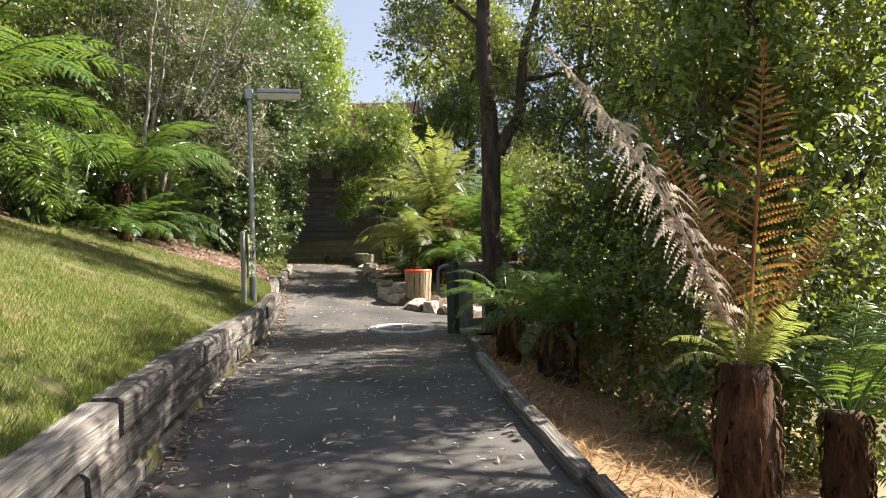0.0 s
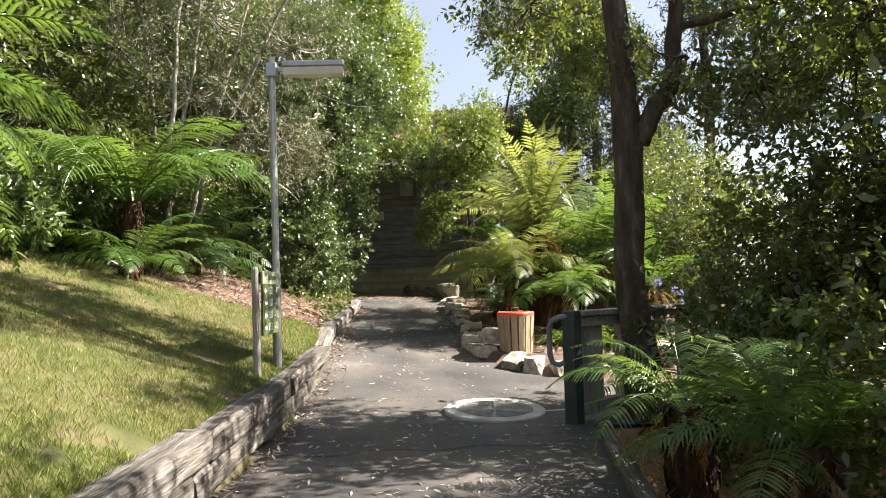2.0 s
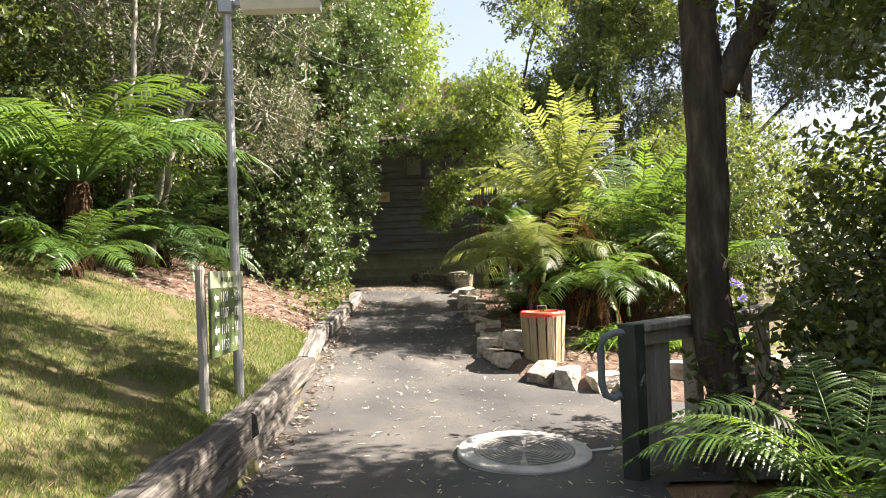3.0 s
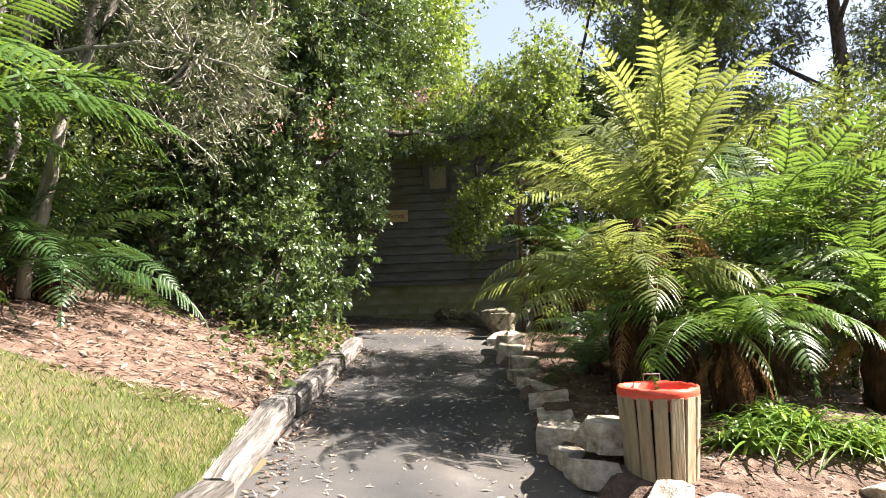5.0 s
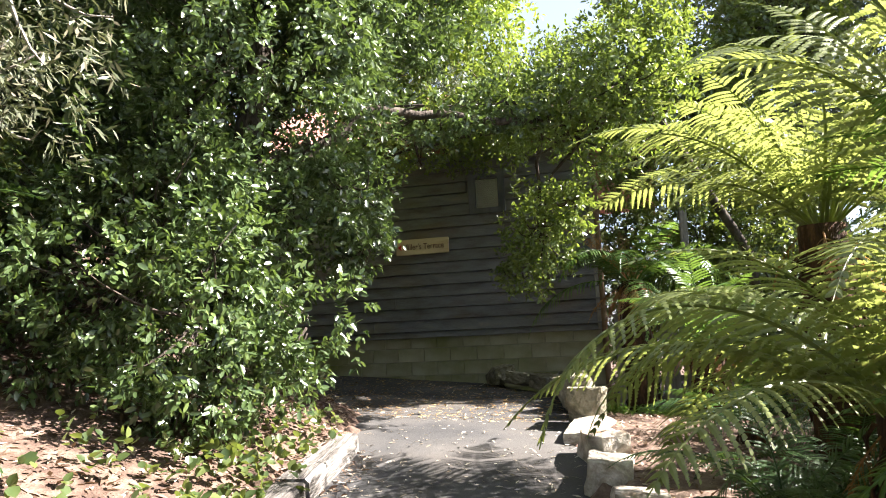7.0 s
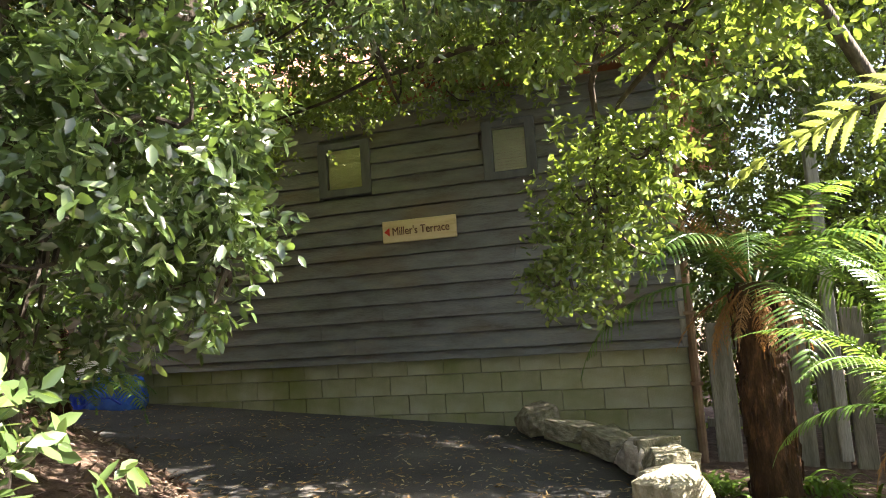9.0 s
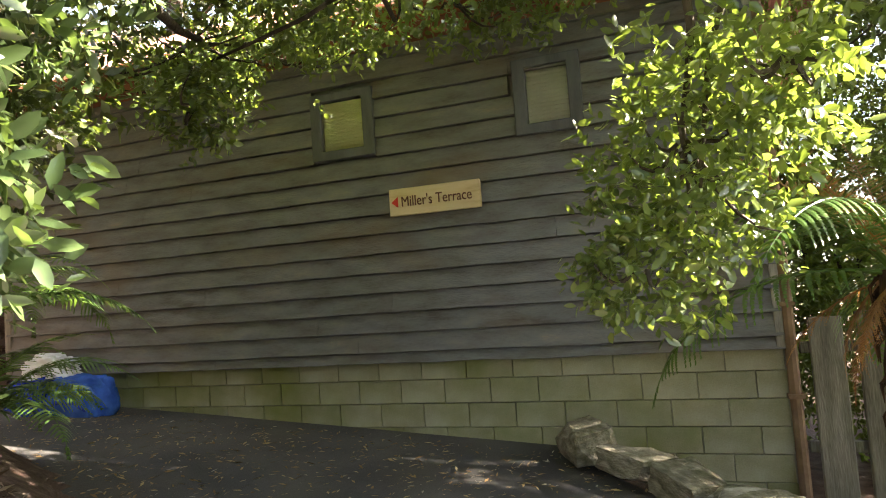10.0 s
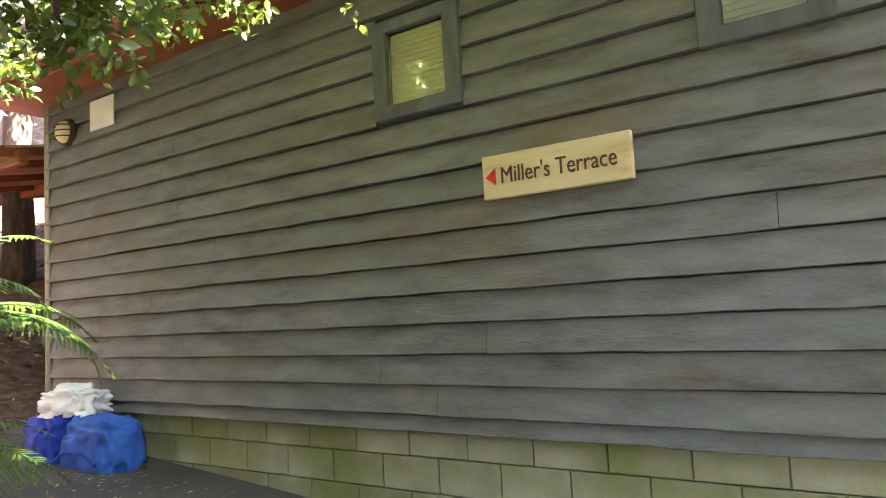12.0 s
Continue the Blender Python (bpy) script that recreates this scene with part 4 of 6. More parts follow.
def build_bin():
    x, y, z = 0.09, 12.24, 0.70
    b = thing("litter_bin", (x, y, land(x, y)), "round timber-slatted litter bin with a red liner on a post", "bin")
    z -= land(x, y)
    n = 15
    for k in range(n):
        a = 2 * math.pi * k / n
        bm = bmesh.new()
        m = Matrix.Rotation(a, 4, "Z") @ Matrix.Translation((0.192, 0, 0)) @ Matrix.Rotation(radians(3.6), 4, "Y")
        box(bm, (0, -0.0395, z), (0.02, 0.0395, z + 0.57), 0.005, m)
        part("slat", bm, BIN_SLAT, b)
    bm = bmesh.new()
    bmesh.ops.create_cone(bm, cap_ends=True, segments=28, radius1=0.185, radius2=0.185, depth=0.02, matrix=Matrix.Translation((0, 0, z + 0.03)))
    part("base", bm, DARK, b)
    bm = bmesh.new()
    bmesh.ops.create_cone(bm, cap_ends=False, segments=28, radius1=0.178, radius2=0.186, depth=0.52, matrix=Matrix.Translation((0, 0, z + 0.29)))
    part("drum", bm, DARK, b, "dark inner drum")
    # liner: a plastic bag folded over the rim
    bm = bmesh.new()
    prof = [(0.165, z + 0.30), (0.175, z + 0.45), (0.213, z + 0.60), (0.226, z + 0.618), (0.240, z + 0.61), (0.243, z + 0.585), (0.236, z + 0.555)]
    nn = 48
    rings = []
    for i, (r, h) in enumerate(prof):
        rings.append([bm.verts.new(((r + 0.007 * noise.noise((k * 0.9, i * 0.7, 3))) * math.cos(2 * math.pi * k / nn), (r + 0.007 * noise.noise((k * 0.9, i * 0.7, 3))) * math.sin(2 * math.pi * k / nn),
                                    h + 0.012 * noise.noise((k * 0.6, i, 8)))) for k in range(nn)])
    for a, c in zip(rings, rings[1:]):
        for k in range(nn):
            bm.faces.new((a[k], c[k], c[(k + 1) % nn], a[(k + 1) % nn]))
    bm.faces.new(rings[0])
    part("liner", bm, RED_LINER, b, "red plastic liner folded over the rim", True)
    bm = bmesh.new()
    tube(bm, [(0, 0, -0.05), (0, 0, z + 0.03)], 0.03, 8)
    part("post", bm, DARK, b)
    bm = bmesh.new()
    tube(bm, [(-0.05, 0.235, z + 0.60), (-0.05, 0.235, z + 0.66), (0.05, 0.235, z + 0.66), (0.05, 0.235, z + 0.60)], 0.006, 6)
    part("handle", bm, STEEL, b)


BIN_SLAT = material("bin_slat_timber", [(0.0, (0.14, 0.105, 0.06)), (0.5, (0.31, 0.25, 0.16)), (1.0, (0.48, 0.41, 0.30))], scale=3, rough=0.85, bump=0.5, bump_scale=20,
                    stretch=(4, 4, 0.6), per_object=0.3, fine=0.5)
build_bin()


def build_balustrade():
    x, y, z = 0.52, 9.08, 0.44
    b = thing("balustrade", (x, y, z), "timber footbridge balustrade with dark green post and grey boards", "balustrade")
    ang = 50.0
    m = Matrix.Rotation(radians(ang), 4, "Z")
    def w(name, lo, hi, mat, bev=0.006, label="", parent=b):
        bm = bmesh.new()
        box(bm, lo, hi, bev, m)
        return part(name, bm, mat, parent, label)
    w("end_post", (-0.06, -0.06, 0.02), (0.06, 0.06, 0.98), GREEN_POST, 0.006, "dark green square post")
    w("footing", (-0.17, -0.15, -0.08), (0.17, 0.15, 0.03), CONCRETE, 0.01, "concrete footing")
    w("top_rail", (0.05, -0.10, 0.93), (2.6, 0.10, 0.975), GREY_TIMBER, 0.006, "wide grey top rail")
    w("side_rail", (0.061, -0.062, 0.84), (2.6, -0.022, 0.925), GREY_TIMBER)
    w("bottom_rail", (0.061, -0.06, 0.10), (2.6, 0.02, 0.20), GREY_TIMBER)
    for k in range(2):
        w("second_post", (0.73 + 1.2 * k, -0.05, 0.0), (0.83 + 1.2 * k, 0.05, 0.93), GREY_TIMBER, 0.006)
    for k in range(2):
        w("panel", (0.07 + 0.19 * k, -0.012, 0.20), (0.255 + 0.19 * k, 0.006, 0.84), GREY_TIMBER, 0.003, "grey board panel")
    bm = bmesh.new()
    pts = [(0, -0.02, 0.93), (-0.10, -0.02, 0.93), (-0.17, -0.02, 0.90), (-0.19, -0.02, 0.83), (-0.19, -0.02, 0.62), (-0.17, -0.02, 0.55), (-0.12, -0.02, 0.53), (-0.07, -0.02, 0.55)]
    tube(bm, pts, 0.024, 10)
    part("handrail_loop", bm, STEEL_PAINT, b, "blue-grey steel handrail end", True)


STEEL_PAINT = material("blue_grey_steel", [(0.0, (0.10, 0.12, 0.13)), (1.0, (0.20, 0.23, 0.25))], scale=6, rough=0.4, bump=0.05)
build_balustrade()


def bag(name, at, size, mat, label, seed, turn=0, crumple=0.0):
    bm = bmesh.new()
    bmesh.ops.create_icosphere(bm, subdivisions=5, radius=1)
    for v in bm.verts:
        p = v.co.copy()
        k = (1 + 0.2 * noise.noise(p * 1.4 + Vector((seed, 0, 0))) + (0.10 + crumple) * noise.noise(p * 3.6 + Vector((0, seed, 0)))
             - 0.16 * abs(noise.noise(Vector((p.x * 3, p.y * 6, p.z * 6)) + Vector((seed, seed, 0)))) - 0.07 * abs(noise.noise(p * 12 + Vector((0, 0, seed)))))
        q = Vector([math.copysign(abs(c) ** 0.72, c) for c in p]) * k
        q.z = max(q.z, -0.62)
        v.co = Vector((q.x * size[0], q.y * size[1], (q.z + 0.62) * size[2]))
    ob = part(name, bm, mat, None, "", True)
    ob.matrix_world = pose(*at, 0, 0, turn)
    return tagged(ob, label, "bag")


zb = path_height(-6.9, 20.1)
b1 = bag("duffel_bag", (-7.3, 20.70, zb - 0.02), (0.36, 0.21, 0.29), BLUE_BAG, "bright blue canvas duffel bag lying against the wall", 2, 8)
b2 = bag("duffel_bag", (-7.84, 20.66, zb + 0.0), (0.33, 0.23, 0.27), NAVY_BAG, "deep blue canvas bag slumped on the asphalt", 5, -10)
bag("plastic_bag", (-7.72, 20.72, zb + 0.40), (0.26, 0.18, 0.14), WHITE_BAG, "crumpled white plastic bag resting on the blue bags", 9, 20, 0.25)
bm = bmesh.new()
tube(bm, [(-0.25, -0.232, 0.12), (-0.1, -0.25, 0.2), (0.1, -0.25, 0.2), (0.22, -0.235, 0.12)], 0.012, 6)
part("strap", bm, NAVY_BAG, b1, "webbing strap")


# ---- foliage ----
def leaf_mesh(name, pos, along, normal, length, width, mat, seg=2):
    """Many folded leaves in one mesh. pos, along, normal: (n, 3); length, width: (n,)."""
    n = len(pos)
    side = np.cross(along, normal)
    side /= np.linalg.norm(side, axis=1, keepdims=True) + 1e-9
    up = np.cross(side, along)
    L, W = length[:, None], width[:, None]
    if seg == 2:
        pat = [(0, 0, 0), (0.32, 0.5, 0.12), (0.72, 0.42, 0.08), (1, 0, -0.05), (0.72, -0.42, 0.08), (0.32, -0.5, 0.12)]
        quads = [0, 1, 2, 3, 0, 3, 4, 5]
    else:
        pat = [(0, 0, 0), (0.45, 0.5, 0.12), (1, 0, -0.04), (0.45, -0.5, 0.12)]
        quads = [0, 1, 2, 3]
    v = np.stack([pos + along * (a * L) + side * (b * W) + up * (c * W) for a, b, c in pat], axis=1).reshape(-1, 3)
    loops = (np.arange(n)[:, None] * len(pat) + np.array(quads)[None, :]).ravel()
    return poly_mesh(name, v, loops, 4, mat)


def unit(a):
    return a / (np.linalg.norm(a, axis=1, keepdims=True) + 1e-9)


def blob_sprigs(r, blobs, per_area, gap=0.0, shell=0.55):
    """Twig ends in and on ragged ellipsoids: places and outward ways."""
    P, O = [], []
    for (cx, cy, cz), (rx, ry, rz) in blobs:
        area = 4 * math.pi * ((rx * ry) ** 1.6 + (rx * rz) ** 1.6 + (ry * rz) ** 1.6) ** (1 / 1.6) / 3 ** (1 / 1.6)
        n = int(area * per_area)
        d = unit(r.normal(size=(n, 3)))
        rad = shell + (1 - shell) * r.random(n) ** 0.6
        k = np.array([1 + 0.42 * noise.noise(Vector(v) * 2.3 + Vector((cx, cy, cz))) + 0.16 * noise.noise(Vector(v) * 6.0 + Vector((cz, cx, cy))) for v in d])
        p = d * (rad * k)[:, None] * np.array([rx, ry, rz]) + np.array([cx, cy, cz])
        if gap:
            keep = np.array([noise.noise(Vector(q) * 1.7) + 0.35 * noise.noise(Vector(q) * 4.1) > gap - 0.5 for q in p])
            p, d = p[keep], d[keep]
        P.append(p)
        O.append(d)
    return np.concatenate(P), np.concatenate(O)


def sprig_leaves(r, P, O, per, length, ratio, spread, droop=0.25, flat=0.5):
    """Leaves round each twig end."""
    n = len(P)
    twig = unit(O * 0.7 + r.normal(0, 0.5, (n, 3)) + np.array([0, 0, 0.15 - droop]))
    along, pos = [], []
    tw = np.repeat(twig, per, axis=0)
    t = np.tile(np.linspace(0.0, 1.0, per), n) + r.normal(0, 0.05, n * per)
    pos = np.repeat(P, per, axis=0) + tw * (t * spread)[:, None] + r.normal(0, spread * 0.12, (n * per, 3))
    rad = unit(np.cross(tw, r.normal(size=(n * per, 3))))
    along = unit(tw * (0.35 + 0.5 * t[:, None]) + rad * 0.9 + np.array([0, 0, -droop]))
    normal = unit(np.array([0, 0, flat]) + tw * 0.6 + r.normal(0, 0.45, (n * per, 3)))
    ln = length * r.uniform(0.6, 1.2, n * per)
    return pos, along, normal, ln, ln * ratio


def tree(name, base, trunk, limbs, blobs, leaf, label, category="tree", per_area=60, per=9, length=0.07, ratio=0.45, spread=0.14, droop=0.2, gap=0.0, seed=0,
         bark=None, shell=0.55, seg=2, flat=0.5, crown_label="", twigs=0):
    """trunk: [(point, radius), ...]; limbs: [[(point, radius), ...], ...]; blobs of leaves."""
    r = np.random.default_rng(seed)
    t = thing(name, base, label, category)
    inv = t.matrix_world.inverted()
    bark = bark or BARK
    for i, line in enumerate([trunk] + list(limbs)):
        if not line:
            continue
        pts, rad = [], []
        for (p, ra), (q, rb) in zip(line, line[1:]):
            seg_pts = bend(p, q, 0, 0, 5, 0.012 + ra * 0.12, r)
            pts += seg_pts[:-1]
            rad += [ra + (rb - ra) * k / 5 for k in range(5)]
        pts.append(Vector(line[-1][0]))
        rad.append(line[-1][1])
        bm = bmesh.new()
        tube(bm, pts, rad, 12 if rad[0] > 0.08 else 7)
        for v in bm.verts:
            v.co += noise.noise_vector(v.co * 3.0) * rad[0] * 0.18
        ob = part("trunk" if i == 0 else "limb", bm, bark, None, "", True)
        ob.parent, ob.matrix_parent_inverse = t, inv
    P, O = blob_sprigs(r, blobs, per_area, gap, shell)
    if twigs:
        bm = bmesh.new()
        cs = [Vector(b[0]) for b in blobs]
        for k in r.choice(len(P), min(twigs, len(P)), replace=False):
            p = Vector(P[k])
            c = min(cs, key=lambda q: (q - p).length)
            tube(bm, bend(c + (p - c) * 0.15, p, -0.08, float(r.normal(0, 0.08)), 4), [0.012, 0.010, 0.008, 0.006, 0.003], 4, False)
        ob = part("twig_tangle", bm, bark)
        ob["kind"] = "stuff"
        ob.parent, ob.matrix_parent_inverse = t, inv
    me = leaf_mesh("crown", *sprig_leaves(r, P, O, per, length, ratio, spread, droop, flat), leaf, seg)
    ob = new("crown", me)
    ob.parent, ob.matrix_parent_inverse = t, inv
    if crown_label:
        ob["label"] = crown_label
    return t


# big glossy evergreen beside and over the path
tree("evergreen_tree", (-3.9, 15.9, 1.6), [((-3.9, 15.9, 1.4), 0.16), ((-3.8, 16.0, 3.0), 0.14), ((-3.6, 16.1, 4.6), 0.11), ((-3.5, 16.3, 6.4), 0.05)],
     [[((-3.75, 16.0, 3.3), 0.07), ((-2.8, 16.6, 4.20), 0.045), ((-1.9, 17.3, 4.22), 0.04), ((-1.35, 17.7, 4.30), 0.033), ((-0.9, 18.1, 4.8), 0.02)],
      [((-3.7, 16.0, 3.6), 0.06), ((-3.9, 17.6, 4.3), 0.045), ((-4.2, 18.8, 4.4), 0.02)],
      [((-1.35, 17.7, 4.45), 0.03), ((-1.55, 18.3, 4.0), 0.02), ((-1.6, 18.7, 3.1), 0.008)],
      [((-2.8, 16.6, 4.15), 0.04), ((-2.9, 18.0, 4.6), 0.03), ((-3.0, 18.9, 4.3), 0.012)]],
     [((-4.05, 15.2, 2.75), (1.1, 1.0, 1.3)), ((-3.35, 14.85, 2.3), (0.55, 0.6, 0.75)), ((-3.25, 16.0, 3.1), (0.64, 0.62, 0.52)), ((-2.72, 16.25, 2.9), (0.16, 0.16, 0.26)), ((-2.85, 15.4, 2.3), (0.38, 0.4, 0.46)), ((-2.75, 15.9, 3.3), (0.36, 0.4, 0.4)), ((-3.7, 15.9, 4.5), (1.55, 1.5, 1.2)),
      ((-3.6, 16.2, 6.1), (1.5, 1.5, 1.3)), ((-2.7, 16.9, 5.4), (1.0, 0.9, 0.75)), ((-4.8, 16.6, 4.2), (1.1, 1.2, 1.4)), ((-2.3, 17.0, 4.3), (0.5, 0.4, 0.26)), ((-1.7, 17.5, 4.45), (0.45, 0.4, 0.26)),
      ((-2.8, 15.8, 5.4), (0.85, 0.8, 0.7))],
     GLOSSY_LEAF, "tall dense glossy evergreen tree overhanging the path", per_area=140, per=10, length=0.062, ratio=0.42, spread=0.11, seed=1, twigs=260,
     shell=0.5, gap=0.27)
# Limb and leaves at (0.3, 16.5, 6.0) added out of view to shade the evergreen.
tree("evergreen_tree", (0.95, 19.7, 1.3), [((0.95, 19.7, 1.0), 0.07), ((0.7, 19.5, 3.0), 0.055), ((-0.2, 18.6, 4.4), 0.04), ((-0.8, 17.9, 4.6), 0.03)],
     [[((-0.8, 17.9, 4.3), 0.03), ((-1.4, 18.4, 3.9), 0.015), ((-1.6, 18.6, 3.0), 0.006)], [((-0.8, 17.9, 4.3), 0.03), ((-2.4, 18.6, 4.5), 0.02), ((-4.2, 18.9, 4.3), 0.008)],
      [((-0.2, 18.6, 4.4), 0.035), ((0.1, 17.5, 5.4), 0.025), ((0.3, 16.5, 6.0), 0.01)]],
     [((-1.6, 18.6, 3.35), (0.42, 0.36, 0.62)), ((-1.8, 18.45, 2.85), (0.26, 0.24, 0.2)), ((-0.5, 17.6, 5.15), (0.6, 0.7, 0.6)), ((-1.15, 17.9, 4.15), (0.75, 0.7, 0.6)), ((-0.6, 17.5, 4.5), (0.8, 0.7, 0.65)),
      ((-1.2, 18.4, 3.6), (0.36, 0.34, 0.42)), ((-3.0, 18.95, 4.75), (1.3, 0.5, 0.5)), ((-2.0, 18.6, 4.8), (1.0, 0.6, 0.55)), ((-3.3, 18.4, 5.3), (1.2, 0.6, 0.5)), ((-4.35, 18.85, 4.0), (0.3, 0.3, 0.3)),
      # Clumps at y 19.6 to 20.0, z 4.6 to 5.7 added against sun on the yard.
      ((-4.5, 19.1, 4.5), (0.8, 0.5, 0.38)), ((-5.5, 18.9, 4.5), (0.8, 0.6, 0.5)), ((-0.9, 19.3, 4.9), (0.8, 0.5, 0.5)), ((-2.2, 19.6, 4.95), (1.2, 0.45, 0.42)), ((0.3, 16.5, 6.0), (0.6, 0.5, 0.45)), ((-0.4, 19.65, 4.35), (0.55, 0.4, 0.65)), ((0.3, 19.5, 4.0), (0.5, 0.4, 0.6)), ((-0.9, 19.3, 5.6), (0.7, 0.5, 0.45)), ((-3.0, 19.9, 4.8), (1.2, 0.35, 0.35)), ((-4.4, 19.8, 4.6), (0.9, 0.35, 0.36)), ((-1.7, 20.0, 5.7), (1.1, 0.4, 0.45))],
     BOUGH_LEAF, "leafy evergreen boughs hanging before the house wall", per_area=105, per=10, length=0.06, ratio=0.48, spread=0.11, droop=0.08, seed=2, twigs=240, shell=0.2, gap=0.3)
tree("evergreen_tree", (-4.3, 16.5, 1.6), [((-4.3, 16.5, 1.5), 0.09), ((-4.2, 17.0, 4.0), 0.07), ((-3.6, 17.9, 5.8), 0.05), ((-3.0, 18.3, 7.8), 0.02)],
     [[((-3.6, 18.7, 5.8), 0.03), ((-2.2, 18.2, 6.3), 0.012)]],
     [((-2.5, 18.1, 6.2), (1.05, 0.9, 0.85)), ((-3.1, 18.4, 7.4), (1.3, 1.1, 1.1)), ((-3.0, 18.0, 8.6), (0.9, 0.9, 0.8)), ((-4.2, 18.9, 6.0), (1.2, 0.8, 1.0)), ((-2.2, 19.2, 6.2), (0.7, 0.7, 0.6)), ((-2.3, 18.3, 7.1), (0.6, 0.8, 0.8)), ((-2.9, 18.2, 8.4), (0.7, 0.8, 0.9))],
     BRIGHT_LEAF, "tall sunlit yellow-green evergreen rising before the roof", per_area=90, per=9, length=0.085, ratio=0.42, spread=0.16, seed=19, shell=0.3, gap=0.2, seg=1)
# Added tree; its crown clumps lie on the sun's way to the yard path.
tree("forest_tree", (1.9, 19.2, land(1.9, 19.2)), [((1.9, 19.2, land(1.9, 19.2) - 0.1), 0.08), ((1.8, 19.4, 2.8), 0.06), ((1.6, 20.2, 4.8), 0.045), ((2.1, 20.9, 8.6), 0.015)],
     [[((1.8, 19.4, 2.8), 0.04), ((2.5, 19.4, 3.8), 0.025), ((2.9, 19.3, 4.6), 0.01)]],
     [((1.5, 20.4, 6.1), (1.0, 0.6, 0.9)), ((0.4, 20.2, 5.3), (0.8, 0.45, 0.7)), ((2.6, 20.7, 7.5), (1.2, 0.6, 0.9)), ((2.3, 21.3, 8.8), (1.1, 0.7, 0.9)), ((3.0, 20.2, 4.0), (0.9, 0.7, 0.7))],
     SUNNY_LEAF, "leafy forest tree added to shade the yard before the house", per_area=115, per=8, length=0.085, ratio=0.46, spread=0.17, seed=27, shell=0.3, gap=0.16, twigs=160)
# grey-green multi-stemmed tea tree on the bank
stems = []
for k, (dx, dy, hx, hy) in enumerate(((0, 0, 0.35, 0.1), (0.2, 0.15, 0.7, 0.2), (-0.15, 0.1, -0.4, 0.3), (0.1, -0.12, 0.15, -0.2), (0.3, 0.0, 1.2, 0.0))):
    stems.append([((-5.0 + dx, 12.8 + dy, 2.0), 0.055), ((-4.95 + dx + hx * 0.3, 12.8 + dy + hy * 0.5, 3.6), 0.042), ((-4.9 + dx + hx, 12.8 + dy + hy, 5.4), 0.025), ((-4.8 + dx + hx * 1.6, 12.7 + dy, 7.0), 0.012)])
tree("tea_tree", (-5.0, 12.8, 2.2), stems[0], stems[1:] + [[((-4.6, 12.8, 4.0), 0.02), ((-3.4, 12.6, 3.9), 0.014), ((-2.3, 12.4, 3.4), 0.006)]],
     [((-4.6, 12.9, 4.6), (1.0, 0.8, 0.8)), ((-3.7, 12.8, 4.2), (0.85, 0.6, 0.55)), ((-3.1, 12.6, 3.75), (0.6, 0.45, 0.42)), ((-4.4, 13.0, 5.9), (1.4, 1.0, 1.0)), ((-5.6, 12.6, 5.3), (1.1, 0.9, 1.2)),
      ((-3.2, 13.3, 5.4), (1.0, 0.8, 0.9)), ((-4.2, 13.2, 7.3), (1.5, 1.0, 1.0)), ((-2.6, 12.5, 3.45), (0.32, 0.3, 0.22)), ((-3.4, 13.3, 4.0), (0.9, 0.6, 0.6)), ((-3.9, 13.6, 3.5), (0.7, 0.5, 0.5)), ((-2.9, 13.2, 4.2), (0.6, 0.5, 0.4))],
     GREY_LEAF, "multi-stemmed tea tree with fine grey-green foliage and pale stems", per_area=46, per=13, length=0.075, ratio=0.2, spread=0.16, seed=3, bark=PALE_BARK, twigs=260,
     shell=0.3, gap=0.38, seg=1)
# woodland behind the lawn
# (-5.9, 17.2), (-8.2, 16.6) and (-10.3, 18.4) are added to darken the house wall.
for i, (x, y, h, w, mat) in enumerate(((-7.6, 9.5, 7.5, 1.9, DARK_LEAF), (-7.4, 12.4, 8.5, 2.0, DARK_LEAF), (-6.6, 15.2, 8.0, 2.0, GLOSSY_LEAF), (-8.6, 6.2, 7.5, 2.0, DARK_LEAF),
                                       (-9.6, 11.0, 9.5, 2.4, GREY_LEAF), (-7.4, 18.0, 7.5, 1.7, GREY_LEAF), (-9.0, 3.0, 7.0, 2.0, DARK_LEAF), (-5.9, 17.2, 8.0, 1.5, DARK_LEAF), (-8.2, 16.6, 9.0, 2.0, DARK_LEAF), (-10.3, 18.4, 8.0, 1.8, DARK_LEAF), (-10.0, 15.5, 10, 2.4, DARK_LEAF))):
    g = land(x, y)
    tree("bush_tree", (x, y, g), [((x, y, g - 0.1), 0.13), ((x + 0.2, y, g + h * 0.45), 0.09), ((x + 0.1, y + 0.2, g + h * 0.85), 0.03)],
         [[((x + 0.1, y, g + h * 0.35), 0.06), ((x + w * 0.6, y - 0.4, g + h * 0.55), 0.02)], [((x + 0.1, y, g + h * 0.4), 0.05), ((x - w * 0.5, y + 0.5, g + h * 0.6), 0.02)]],
         [((x, y, g + h * 0.72), (w, w, h * 0.24)), ((x + w * 0.5, y - 0.5, g + h * 0.45), (w * 0.8, w * 0.8, h * 0.2)), ((x - w * 0.3, y + 0.4, g + h * 0.42), (w * 0.8, w * 0.8, h * 0.2)),
          ((x + w * 0.35, y + 0.2, g + h * 0.2), (w * 0.75, w * 0.8, h * 0.17))],
         mat, "tall dark-leaved bush tree in the woodland on the bank", per_area=42, per=8, length=0.10, ratio=0.42, spread=0.2, seed=20 + i, shell=0.45, gap=0.2, seg=1)
